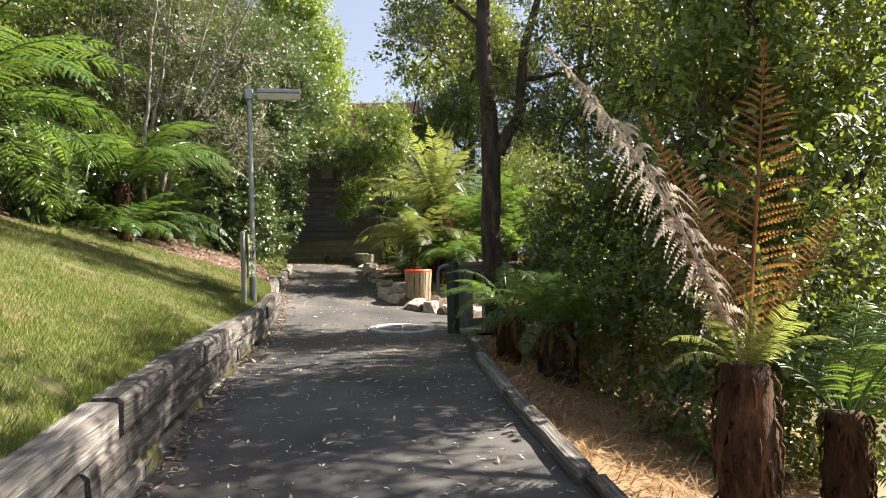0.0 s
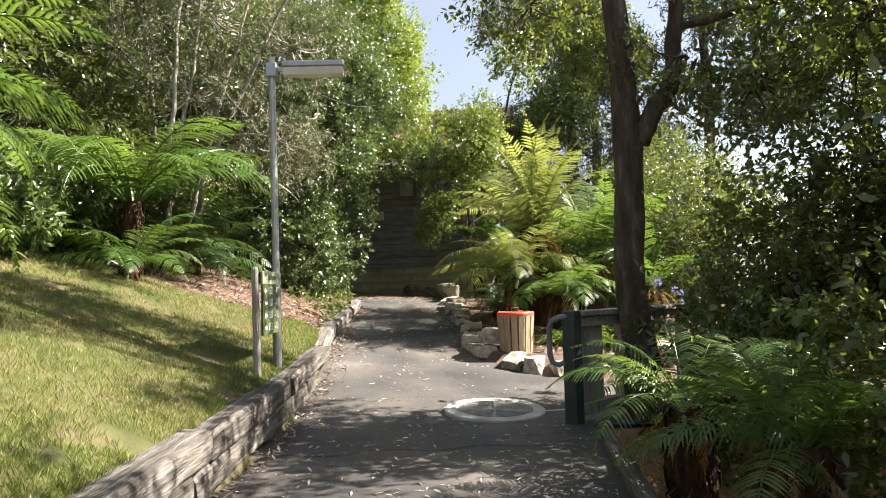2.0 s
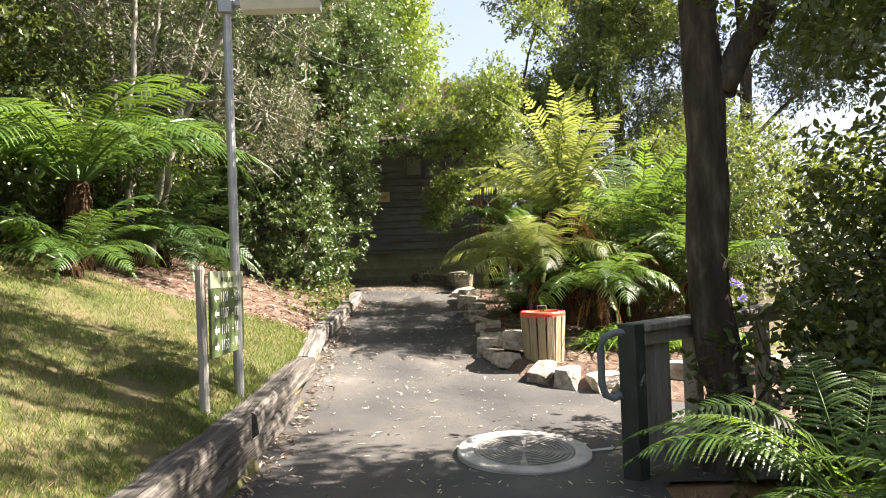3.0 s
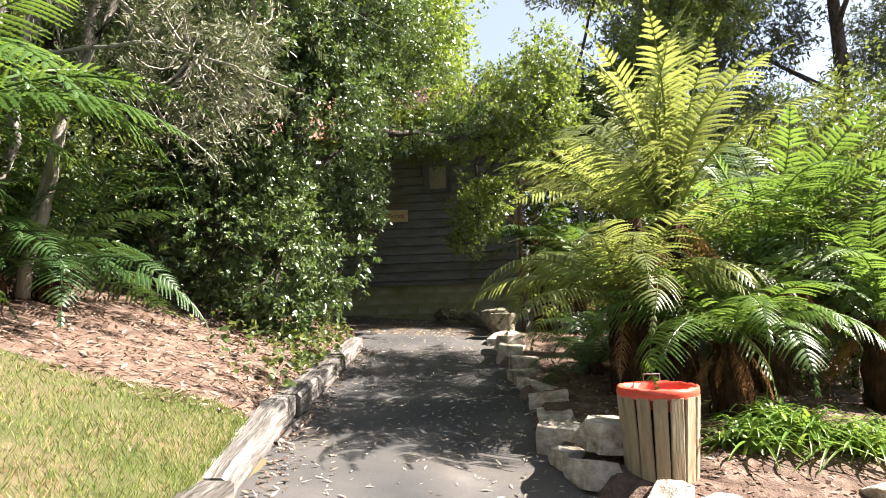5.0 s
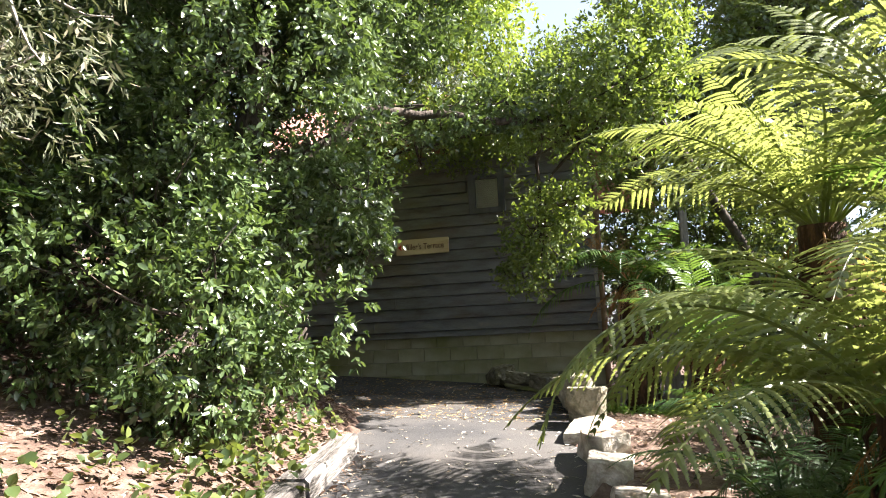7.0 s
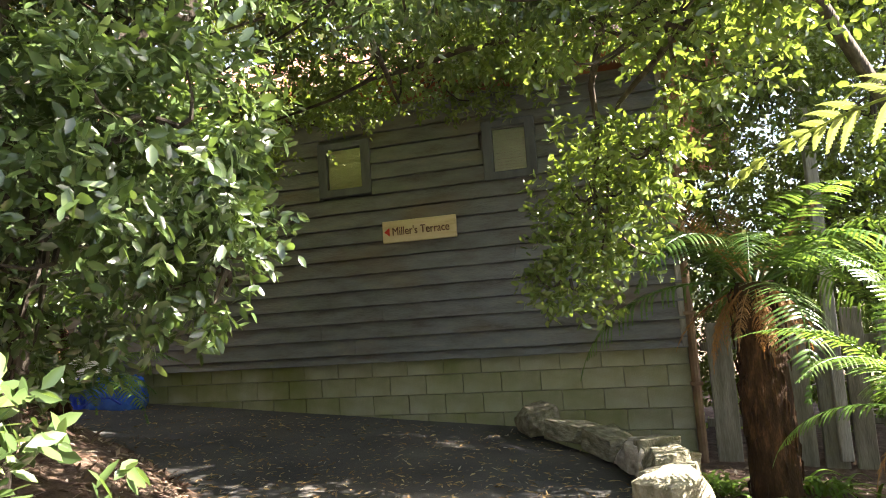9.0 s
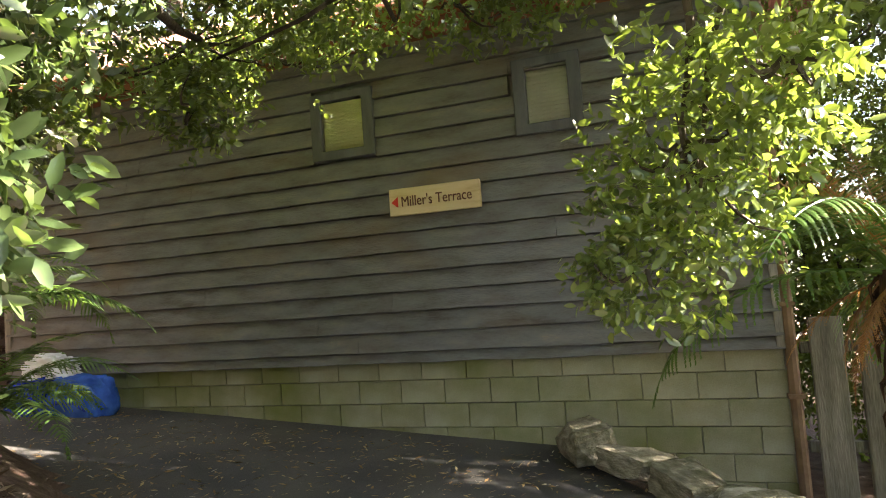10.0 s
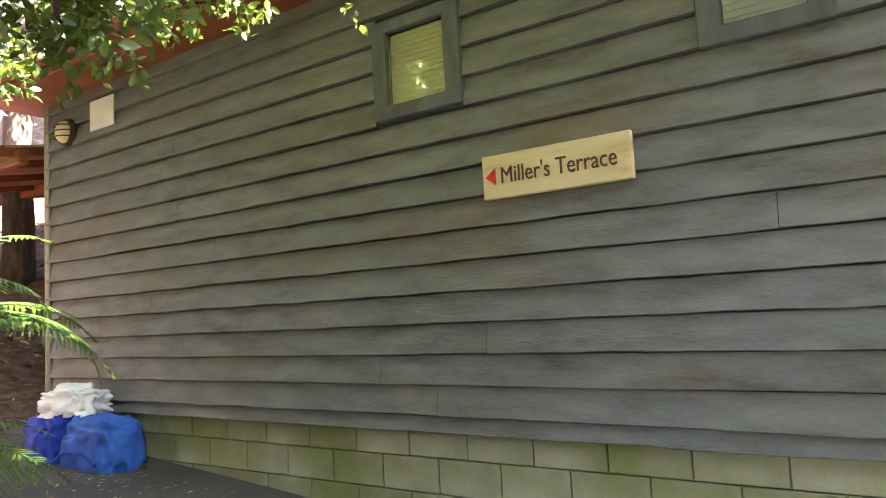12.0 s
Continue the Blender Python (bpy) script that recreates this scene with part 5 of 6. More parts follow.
# understorey behind the garden bed and below the path
# (3.0, 15.4) and (2.3, 14.95) are added to keep sun off the fern bed.
for i, (x, y, h, w) in enumerate(((2.0, 16.3, 2.2, 0.9), (3.0, 15.4, 3.2, 1.1), (2.3, 14.95, 2.5, 0.8), (1.2, 19.6, 2.6, 0.8), (2.4, 18.6, 2.8, 1.0), (1.4, 23.2, 5.0, 1.4), (4.2, 21.8, 5.5, 1.5), (3.4, 17.2, 3.6, 1.2), (1.9, 8.6, 1.5, 0.6), (2.3, 9.3, 1.9, 0.7), (2.2, 7.0, 1.9, 0.65), (2.4, 5.0, 1.7, 0.7), (3.3, 5.2, 2.4, 0.8), (-5.4, 12.1, 1.9, 0.8), (-5.3, 13.5, 1.7, 0.7), (-6.0, 12.9, 2.5, 0.9), (-5.1, 14.6, 1.7, 0.7), (-0.3, 22.1, 3.4, 0.6), (0.9, 22.3, 3.7, 0.9), (-0.55, 22.8, 4.6, 0.5))):
    g = land(x, y)
    # Shrubs past y = 22 take the sunlit leaf colour in place of sun.
    tree("shrub", (x, y, g), [((x, y, g - 0.05), 0.035), ((x, y, g + h * 0.6), 0.02)], [[((x, y, g + h * 0.3), 0.02), ((x - w * 0.5, y - 0.1, g + h * 0.7), 0.008)]],
         [((x, y, g + h * 0.62), (w, w, h * 0.36)), ((x - w * 0.3, y - 0.1, g + h * 0.3), (w * 0.8, w * 0.8, h * 0.28))], BRIGHT_LEAF if y > 22 and x < 1.2 else DARK_LEAF, "dense small-leaved green shrub under the trees", "shrub",
         per_area=80, per=8, length=0.065, ratio=0.46, spread=0.13, seed=140 + i, shell=0.4)
# rhododendron-like shrub at the lawn's edge
for i, (x, y) in enumerate(((-5.5, 10.1), (-6.1, 8.9), (-5.7, 11.2))):
    g = land(x, y)
    tree("shrub", (x, y, g), [((x, y, g - 0.05), 0.04), ((x, y, g + 0.6), 0.03)], [[((x, y, g + 0.3), 0.025), ((x + 0.3, y - 0.2, g + 0.8), 0.01)]],
         [((x, y, g + 0.65), (0.65, 0.6, 0.62)), ((x + 0.35, y - 0.2, g + 0.4), (0.45, 0.45, 0.42))], GLOSSY_LEAF, "large-leaved glossy dark shrub at the edge of the lawn", "shrub",
         per_area=42, per=8, length=0.13, ratio=0.34, spread=0.14, seed=40 + i, shell=0.5)

# main tree by the footbridge
tree("forest_tree", (1.18, 9.35, 0.3), [((1.12, 9.33, 0.1), 0.17), ((1.11, 9.35, 1.2), 0.135), ((1.10, 9.4, 2.95), 0.128), ((1.05, 9.45, 5.0), 0.10), ((1.1, 9.5, 8.0), 0.05)],
     [[((1.2, 9.4, 2.9), 0.10), ((1.48, 9.35, 3.35), 0.08), ((1.6, 9.3, 4.4), 0.06), ((2.2, 9.2, 6.2), 0.025)],
      [((1.6, 9.3, 3.9), 0.035), ((2.6, 8.9, 4.0), 0.02), ((3.4, 8.8, 3.6), 0.008)], [((1.12, 9.45, 4.6), 0.05), ((0.4, 9.9, 5.4), 0.025), ((-0.1, 10.3, 5.6), 0.01)]],
     [((1.0, 9.6, 6.6), (1.25, 1.2, 1.1)), ((3.0, 10.2, 5.7), (1.1, 1.1, 1.0)), ((0.35, 10.2, 5.6), (0.7, 0.7, 0.6)), ((0.3, 10.4, 4.6), (0.75, 0.5, 0.5)), ((1.7, 9.3, 3.6), (0.6, 0.5, 0.4)), ((2.4, 8.8, 4.4), (0.9, 0.9, 0.7)), ((3.2, 9.6, 3.9), (0.9, 0.9, 0.9)), ((2.1, 9.0, 3.3), (0.6, 0.6, 0.5)),
      ((1.35, 9.0, 1.15), (0.35, 0.35, 0.75))],
     DARK_LEAF, "dark-trunked forked forest tree with ivy at its foot", per_area=58, per=8, length=0.075, ratio=0.45, spread=0.17, seed=5, shell=0.4, gap=0.28, twigs=200)
# dense small-leaved trees below the path on the right
RIGHT = ((2.9, 10.2, 2.6, 1.0), (3.9, 9.6, 5.4, 1.1), (3.0, 5.9, 5.6, 1.2), (4.3, 6.7, 6.8, 1.6), (4.4, 8.9, 4.6, 1.2))
# Near trees get the sunlit tint, those from y = 7 on the dark one.
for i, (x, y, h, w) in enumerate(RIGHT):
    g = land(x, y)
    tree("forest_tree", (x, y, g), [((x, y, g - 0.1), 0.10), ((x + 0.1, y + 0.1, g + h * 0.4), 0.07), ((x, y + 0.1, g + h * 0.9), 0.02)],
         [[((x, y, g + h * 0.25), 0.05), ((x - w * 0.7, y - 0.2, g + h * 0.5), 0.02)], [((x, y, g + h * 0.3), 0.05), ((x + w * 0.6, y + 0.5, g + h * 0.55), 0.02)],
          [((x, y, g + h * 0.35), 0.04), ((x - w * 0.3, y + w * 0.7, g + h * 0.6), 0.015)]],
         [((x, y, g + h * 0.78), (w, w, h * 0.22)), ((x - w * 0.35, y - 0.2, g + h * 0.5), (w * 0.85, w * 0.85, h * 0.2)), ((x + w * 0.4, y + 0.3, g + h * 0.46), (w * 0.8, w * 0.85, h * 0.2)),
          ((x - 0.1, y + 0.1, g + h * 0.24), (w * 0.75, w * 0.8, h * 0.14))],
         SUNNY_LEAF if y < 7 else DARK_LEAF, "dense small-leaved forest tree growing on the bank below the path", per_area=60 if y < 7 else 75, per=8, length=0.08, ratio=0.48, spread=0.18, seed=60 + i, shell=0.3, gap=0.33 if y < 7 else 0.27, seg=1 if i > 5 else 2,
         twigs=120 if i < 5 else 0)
# Unseen tree, added so that its high crown shades the path and near lawn.
tree("forest_tree", (5.0, 4.3, land(5.0, 4.3)), [((5.0, 4.3, land(5.0, 4.3) - 0.1), 0.13), ((5.1, 4.3, 2.8), 0.10), ((4.9, 4.3, 5.6), 0.05)],
     [[((5.1, 4.3, 3.6), 0.05), ((4.2, 3.4, 5.4), 0.02)], [((5.0, 4.3, 4.0), 0.05), ((4.9, 5.3, 5.6), 0.02)]],
     [((4.9, 4.3, 5.7), (1.3, 1.3, 0.8)), ((4.4, 3.2, 5.5), (1.0, 0.9, 0.7)), ((5.0, 5.4, 5.8), (1.0, 0.9, 0.7))],
     DARK_LEAF, "unseen forest tree with a high crown, added for shade", per_area=60, per=8, length=0.085, ratio=0.48, spread=0.18, seed=88, shell=0.3, gap=0.3, seg=1)
# taller gums and far trees
for i, (x, y, h, w) in enumerate(((6.0, 24.0, 13, 2.6), (11.5, 24.5, 14, 3.0), (3.2, 28.0, 12, 2.6), (12.0, 27.0, 15, 3.2), (-6.0, 31.0, 11, 2.4), (-9.5, 29, 13, 3), (14, 13, 8, 2.2), (2.0, 24.5, 10, 2.0), (-10.6, 26.0, 9, 2.2), (-12.5, 22.5, 9, 2.2))):
    g = land(x, y)
    tree("gum_tree", (x, y, g), [((x, y, g - 0.1), 0.22), ((x + 0.2, y, g + h * 0.5), 0.15), ((x, y, g + h * 0.92), 0.04)],
         [[((x + 0.1, y, g + h * (0.35 + 0.1 * k)), 0.07), ((x + w * math.cos(k * 2.4), y + w * math.sin(k * 2.4), g + h * (0.52 + 0.1 * k)), 0.02)] for k in range(4)],
         [((x + w * 0.75 * math.cos(k * 2.4), y + w * 0.75 * math.sin(k * 2.4), g + h * (0.5 + 0.1 * k)), (w * 0.62, w * 0.62, h * 0.085)) for k in range(5)]
         + [((x, y, g + h * 0.9), (w * 0.5, w * 0.5, h * 0.09))],
         GUM_LEAF, "tall gum tree with open grey-green foliage", per_area=32, per=9, length=0.16, ratio=0.3, spread=0.32, seed=90 + i, shell=0.25, gap=0.25, seg=1)


# ---- tree ferns ----
def frond_mesh(name, mat, length=1.6, e0=60, e1=-25, pairs=27, width=0.31, droop=0.35, teeth=11, curl=0.0, seed=0, slim=0.37, fill=0.72, mess=0.0):
    """One fern frond along +x: an arching stalk with toothed leaflets in pairs."""
    r = np.random.default_rng(seed)
    n = 40
    pts, p = [], np.zeros(3)
    for i in range(n + 1):
        t = i / n
        e = radians(e0 + (e1 - e0) * t ** 1.25)
        pts.append((p.copy(), np.array([math.cos(e), 0, math.sin(e)])))
        p = p + np.array([math.cos(e), 0, math.sin(e)]) * length / n
    V, F = [], []
    # stalk
    for i in range(0, n + 1, 2):
        q, d = pts[i]
        w = 0.012 * (1 - 0.85 * i / n)
        up = np.array([-d[2], 0, d[0]])
        V += [q + np.array([0, w, 0]), q + up * w, q - np.array([0, w, 0]), q - up * w]
        if i:
            b = len(V) - 8
            for k in range(4):
                F.append((b + k, b + (k + 1) % 4, b + 4 + (k + 1) % 4, b + 4 + k))
    for j in range(pairs):
        t = 0.14 + 0.85 * (j / (pairs - 1)) ** 0.92
        i = min(n, int(t * n))
        q, d = pts[i]
        up = np.array([-d[2], 0, d[0]])
        prof = (math.sin(math.pi * min(1, (t + 0.06) ** 0.85)) ** 0.75) * (1 if t < 0.75 else (1 - t) / 0.25 * 0.75 + 0.25)
        L = width * max(0.08, prof) * float(r.uniform(0.9, 1.08))
        pw = length * 0.85 / pairs * slim
        for s in (-1, 1):
            a = np.array([0, s, 0]) * 0.88 + d * 0.42 + up * (0.18 + curl)
            a = a + r.normal(0, mess, 3) if mess else a
            a /= np.linalg.norm(a)
            m = teeth
            for k in range(m):
                u0, u1 = k / m, (k + 1) / m
                def at(u):
                    return q + a * L * u - np.array([0, 0, 1]) * droop * L * u * u + d * 0.05 * L * u * u + up * curl * 0.5 * L * u * u
                c0, c1 = at(u0), at(u1)
                ww = pw * (1 - u0 ** 1.8 * 0.85) * min(1.0, 0.65 + 2 * u0)
                for ss in (-1, 1):
                    side = d * ss * ww
                    tip = at(u0 * 0.3 + u1 * 0.7) + side + a * ww * 0.35 - up * ww * 0.3
                    b = len(V)
                    V += [c0, c0 + (c1 - c0) * 0.12 + side * fill - up * ww * 0.1, tip, c0 + (c1 - c0) * (0.4 + 0.6 * fill / 0.72)]
                    F.append((b, b + 1, b + 2, b + 3))
    me = bpy.data.meshes.new(name)
    me.from_pydata([tuple(v) for v in V], [], F)
    me.materials.append(mat)
    return me


FR = {}
for key, mat in (("green", FERN), ("bright", FERN_BRIGHT), ("dark", FERN_DARK)):
    FR[key] = [frond_mesh("frond", mat, 1.6, 60, -28, seed=1), frond_mesh("frond", mat, 1.6, 38, -55, droop=0.5, seed=2),
               frond_mesh("frond", mat, 1.6, 84, 30, droop=0.25, width=0.24, seed=3), frond_mesh("frond", mat, 1.6, 74, -8, seed=7), frond_mesh("frond", mat, 1.6, 48, -78, droop=0.55, seed=8)]
FR["dead"] = [frond_mesh("dead_frond", FERN_DEAD, 1.5, 86, 76, pairs=44, droop=0.2, width=0.23, curl=0.1, teeth=14, seed=4, slim=0.44, fill=0.3, mess=0.09),
              frond_mesh("dead_frond", FERN_DEAD, 1.2, -40, -88, pairs=44, droop=1.0, width=0.13, seed=5, slim=0.9, fill=0.25, mess=0.3)]
FR["pale"] = [frond_mesh("dead_frond", FERN_DEAD_PALE, 1.6, 68, 44, pairs=72, droop=0.85, width=0.26, curl=0.05, teeth=12, seed=6, slim=1.0, fill=0.32, mess=0.28)]


def fern_trunk(height, radius, seed):
    bm = bmesh.new()
    n, m = 14, 20
    rings = []
    for i in range(n + 1):
        t = i / n
        rr = radius * (1.12 - 0.25 * t + 0.14 * math.sin(t * 3.1) ** 4)
        rings.append([bm.verts.new((rr * (1 + 0.16 * noise.noise((math.cos(a) * 3 + seed, math.sin(a) * 3, t * 9))) * math.cos(a),
                                    rr * (1 + 0.16 * noise.noise((math.cos(a) * 3 + seed, math.sin(a) * 3, t * 9))) * math.sin(a), height * t)) for a in [2 * math.pi * k / m for k in range(m)]])
    for a, b in zip(rings, rings[1:]):
        for k in range(m):
            bm.faces.new((a[k], a[(k + 1) % m], b[(k + 1) % m], b[k]))
    bm.faces.new(rings[-1])
    r = np.random.default_rng(seed)
    # cut stalk stubs and hanging root fibre
    for k in range(int(60 * height + 25)):
        a, z = r.uniform(0, 6.283), height * r.uniform(0.05, 1.0)
        d = Vector((math.cos(a), math.sin(a), 0))
        q = d * radius * 0.95 + Vector((0, 0, z))
        tube(bm, [q, q + d * 0.035 + Vector((0, 0, -0.05)), q + d * 0.03 + Vector((0, 0, -0.13))], [0.013, 0.010, 0.003], 4, False)
    return bm


def tree_fern(at, height, radius, n, size, key, label, seed, shapes=(0, 0, 1), dead=0, start=0.0, span=360.0, jitter=10):
    r = np.random.default_rng(seed)
    f = thing("tree_fern", at, label, "tree fern")
    if height > 0.02:
        part("trunk", fern_trunk(height, radius, seed), FIBRE, f, "dark brown fibrous trunk", True)
    for k in range(n):
        ob = new("frond", FR[key][shapes[k % len(shapes)]])
        ob.parent = f
        a = start + span * k / n + float(r.normal(0, jitter))
        s = size / 1.6 * float(r.uniform(0.82, 1.12))
        ob.matrix_basis = pose(0.05 * math.cos(radians(a)), 0.05 * math.sin(radians(a)), max(0, height - 0.03), float(r.normal(0, 13)), float(r.normal(0, 13)), a) @ Matrix.Diagonal((s, s, s, 1))
    dead *= 2
    for k in range(dead):
        ob = new("dead_frond", FR["dead"][1])
        ob.parent = f
        ob["label"] = "withered brown hanging frond"
        a = 360 * k / dead + float(r.normal(0, 14))
        s = size / 1.6 * float(r.uniform(0.35, 0.62))
        ob.matrix_basis = pose(radius * 0.8 * math.cos(radians(a)), radius * 0.8 * math.sin(radians(a)), height - 0.05, 0, float(r.normal(0, 8)), a) @ Matrix.Diagonal((s, s, s, 1))
    return f


def g_at(x, y, d=0.05):
    return (x, y, land(x, y) - d)


# bank above the lawn
tree_fern(g_at(-4.85, 7.3), 1.15, 0.13, 30, 2.4, "green", "green tree fern arching over the lawn's edge", 1, shapes=(0, 1, 1), dead=0)
tree_fern(g_at(-4.75, 11.5), 0.95, 0.12, 30, 2.3, "green", "tree fern with sunlit drooping fronds on the bank", 2, shapes=(1, 0, 1, 4), dead=0)
tree_fern(g_at(-4.5, 11.0), 0.2, 0.09, 20, 1.25, "green", "small green fern at the foot of a larger one", 71, shapes=(0, 1, 4))
tree_fern(g_at(-5.3, 13.9), 0.45, 0.12, 18, 1.6, "dark", "low tree fern on the bank, fronds tinted dark for shade", 3, dead=2)
tree_fern(g_at(-4.75, 13.15), 0.25, 0.10, 20, 1.6, "dark", "low fern on the bank, fronds tinted dark for shade", 4, shapes=(1, 0, 1))
tree_fern(g_at(-4.8, 12.6), 0.25, 0.10, 16, 1.5, "dark", "fern crowded on the bank, fronds tinted dark for shade", 24, shapes=(1, 0, 1))
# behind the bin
tree_fern(g_at(0.50, 13.95), 1.5, 0.16, 20, 1.85, "bright", "tall tree fern with upright fronds tinted sunlit behind the litter bin", 5, shapes=(2, 3, 2, 2, 0), dead=6)
tree_fern(g_at(1.35, 14.4), 1.15, 0.19, 20, 1.9, "green", "tall tree fern with hanging brown fronds in the garden bed", 6, shapes=(3, 2, 0), dead=9)
tree_fern(g_at(2.2, 14.1), 0.8, 0.15, 16, 1.6, "green", "wide tree fern in the garden bed", 7, shapes=(3, 0, 1), dead=6)
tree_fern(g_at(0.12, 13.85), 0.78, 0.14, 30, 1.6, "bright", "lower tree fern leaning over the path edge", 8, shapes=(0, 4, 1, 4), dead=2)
tree_fern(g_at(0.8, 13.4), 0.6, 0.13, 26, 1.3, "green", "low dark-green tree fern before the taller ones", 31, shapes=(0, 4, 4), dead=4)
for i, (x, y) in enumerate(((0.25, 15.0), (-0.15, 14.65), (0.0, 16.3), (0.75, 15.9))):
    tree_fern(g_at(x, y), 0.15, 0.08, 16, 0.85, "dark", "small fern filling the bed, fronds tinted dark for shade", 60 + i, shapes=(0, 1, 4))
# by the house
rusty = tree_fern(g_at(-0.62, 19.45), 1.62, 0.15, 20, 1.45, "green", "tree fern with a fibrous trunk before the fence", 9, shapes=(0, 4, 4, 1), dead=11)
for yaw, lean, size in ((165, 38, 1.15), (195, 30, 1.05), (142, 46, 0.95), (222, 44, 1.0), (100, 30, 1.0), (20, 35, 1.0)):
    ob = new("dead_frond", FR["dead"][0])
    ob.parent = rusty
    ob["label"] = "rust-brown dead frond"
    ob.matrix_basis = pose(0, 0, 1.58, 0, lean, yaw) @ Matrix.Diagonal((size / 1.5, size / 1.5, size / 1.5, 1))
tree_fern(g_at(-0.02, 18.1), 0.8, 0.15, 18, 1.05, "green", "bright tree fern beside the low rock wall", 10, shapes=(0, 3, 1), dead=3)
tree_fern(g_at(0.38, 15.6), 1.5, 0.15, 28, 1.62, "bright", "tree fern beside the path, fronds tinted bright as if backlit", 11, shapes=(0, 3, 0), dead=2)
tree_fern((-6.45, 19.0, land(-6.45, 19.0) - 0.05), 0.8, 0.11, 20, 1.25, "green", "green fern on the bank by the bags", 12, shapes=(0, 4, 1))
tree_fern((-6.1, 18.72, land(-6.1, 18.72) - 0.05), 0.2, 0.09, 26, 1.1, "green", "low green fern on the bank by the bags", 29, shapes=(0, 1))
# right of the path
tree_fern((1.04, 7.45, land(1.04, 7.45) - 0.05), 0.66, 0.13, 17, 0.92, "green", "low spreading tree fern beside the timber edging", 13, shapes=(0, 0, 1), dead=3)
tree_fern((1.45, 6.95, land(1.45, 6.95) - 0.05), 0.66, 0.18, 17, 1.08, "green", "low tree fern with a rusty brown trunk below the path", 14, shapes=(0, 0, 1), dead=8)
tree_fern(g_at(2.55, 4.05), 0.75, 0.12, 13, 1.3, "green", "tree fern with a short trunk on the lower bank", 15, shapes=(0, 1), start=-90, span=230)
tree_fern(g_at(3.3, 3.2), 0.5, 0.15, 12, 1.3, "green", "low tree fern on the lower bank", 16, shapes=(0, 1))


def brown_fern():
    x, y = 1.66, 3.45
    f = tree_fern(g_at(x, y), 0.88 - land(x, y), 0.135, 15, 0.55, "bright", "thick-trunked tree fern with upright dead brown fronds", 17, shapes=(0, 2, 1), dead=0)
    h = 0.86 - land(x, y)
    for key, idx, yaw, side, lean, size, lab in (("pale", 0, 178, 0, -2, 1.82, "bleached dead frond"), ("dead", 0, 100, -17, 0, 1.4, "brown dead frond"), ("dead", 0, 78, 7, 0, 1.8, "brown dead frond"),
                                                  ("dead", 0, 20, 10, 26, 1.1, "brown dead frond"), ("dead", 0, 120, -6, 6, 1.2, "brown dead frond")):
        ob = new("dead_frond", FR[key][idx])
        ob.parent = f
        ob["label"] = lab
        s = size / 1.5
        ob.matrix_basis = pose(0, 0, h, side, lean, yaw) @ Matrix.Diagonal((s, s, s, 1))


brown_fern()


# ---- plants in the beds ----
def strap_plant(at, n, length, seed, label, flowers=0):
    r = np.random.default_rng(seed)
    p = thing("strap_leaf_plant", at, label, "plant")
    bm = bmesh.new()
    for k in range(n):
        a = r.uniform(0, 6.283)
        L = length * r.uniform(0.6, 1.15)
        e = r.uniform(0.7, 1.35)
        q = Vector((r.normal(0, 0.09), r.normal(0, 0.09), 0))
        d = Vector((math.cos(a), math.sin(a), 0))
        s = Vector((-d.y, d.x, 0))
        prev = None
        for i in range(7):
            t = i / 6
            w = 0.014 * (1 - t ** 3) + 0.001
            c = q + d * L * math.cos(e) * t * (1 + 0.5 * t) + Vector((0, 0, L * (math.sin(e) * t - 0.75 * t * t)))
            cur = (bm.verts.new(c - s * w + Vector((0, 0, 0.004))), bm.verts.new(c), bm.verts.new(c + s * w + Vector((0, 0, 0.004))))
            if prev:
                bm.faces.new((prev[0], prev[1], cur[1], cur[0]))
                bm.faces.new((prev[1], prev[2], cur[2], cur[1]))
            prev = cur
    part("leaves", bm, STRAP, p)
    for k in range(flowers):
        hx, hy, hz = float(r.normal(0, 0.12)), float(r.normal(0, 0.12)), length * float(r.uniform(1.1, 1.5))
        bm = bmesh.new()
        tube(bm, [(0, 0, 0), (hx * 0.6, hy * 0.6, hz * 0.6), (hx, hy, hz)], 0.006, 5)
        part("flower_stem", bm, STRAP, p)
        d = unit(r.normal(size=(46, 3)))
        me = leaf_mesh("flower_head", np.tile((hx, hy, hz), (46, 1)) + d * 0.02, d, unit(r.normal(size=(46, 3))), np.full(46, 0.05), np.full(46, 0.016), PURPLE, 1)
        ob = new("flower_head", me)
        ob.parent = p
        ob["label"] = "round purple flower head"
    return p


for i, (x, y, ln, fl) in enumerate(((0.75, 12.75, 0.55, 0), (1.1, 12.95, 0.6, 0), (1.45, 12.85, 0.6, 0), (1.0, 13.3, 0.55, 1), (1.9, 13.2, 0.6, 1), (2.3, 13.0, 0.6, 1), (2.6, 13.6, 0.6, 2))):
    strap_plant(g_at(x, y, 0.02), 90, ln, 30 + i, "clump of green strap leaves in the mulched bed", fl)
for i, (x, y) in enumerate(((-0.95, 19.85), (-0.4, 19.1), (-0.75, 18.9), (-0.2, 20.1))):
    strap_plant(g_at(x, y, 0.02), 45, 0.5, 50 + i, "clump of green strap leaves by the rock wall")

# ivy along the end of the retaining wall
r = np.random.default_rng(77)
pts = []
while len(pts) < 170:
    x, y = float(r.uniform(-3.9, -2.4)), float(r.uniform(12.8, 16.0))
    if x < left_x(y) - 0.02 and r.random() < math.exp(-abs(x - left_x(y) + 0.25) * 4.0) * ramp(y, 12.4, 14.6) + 0.03:
        pts.append((x, y, land(x, y) + 0.04 + 0.10 * float(r.random())))
P = np.array(pts)
O = unit(r.normal(0, 0.6, (len(P), 3)) + np.array([0.3, -0.1, 1.0]))
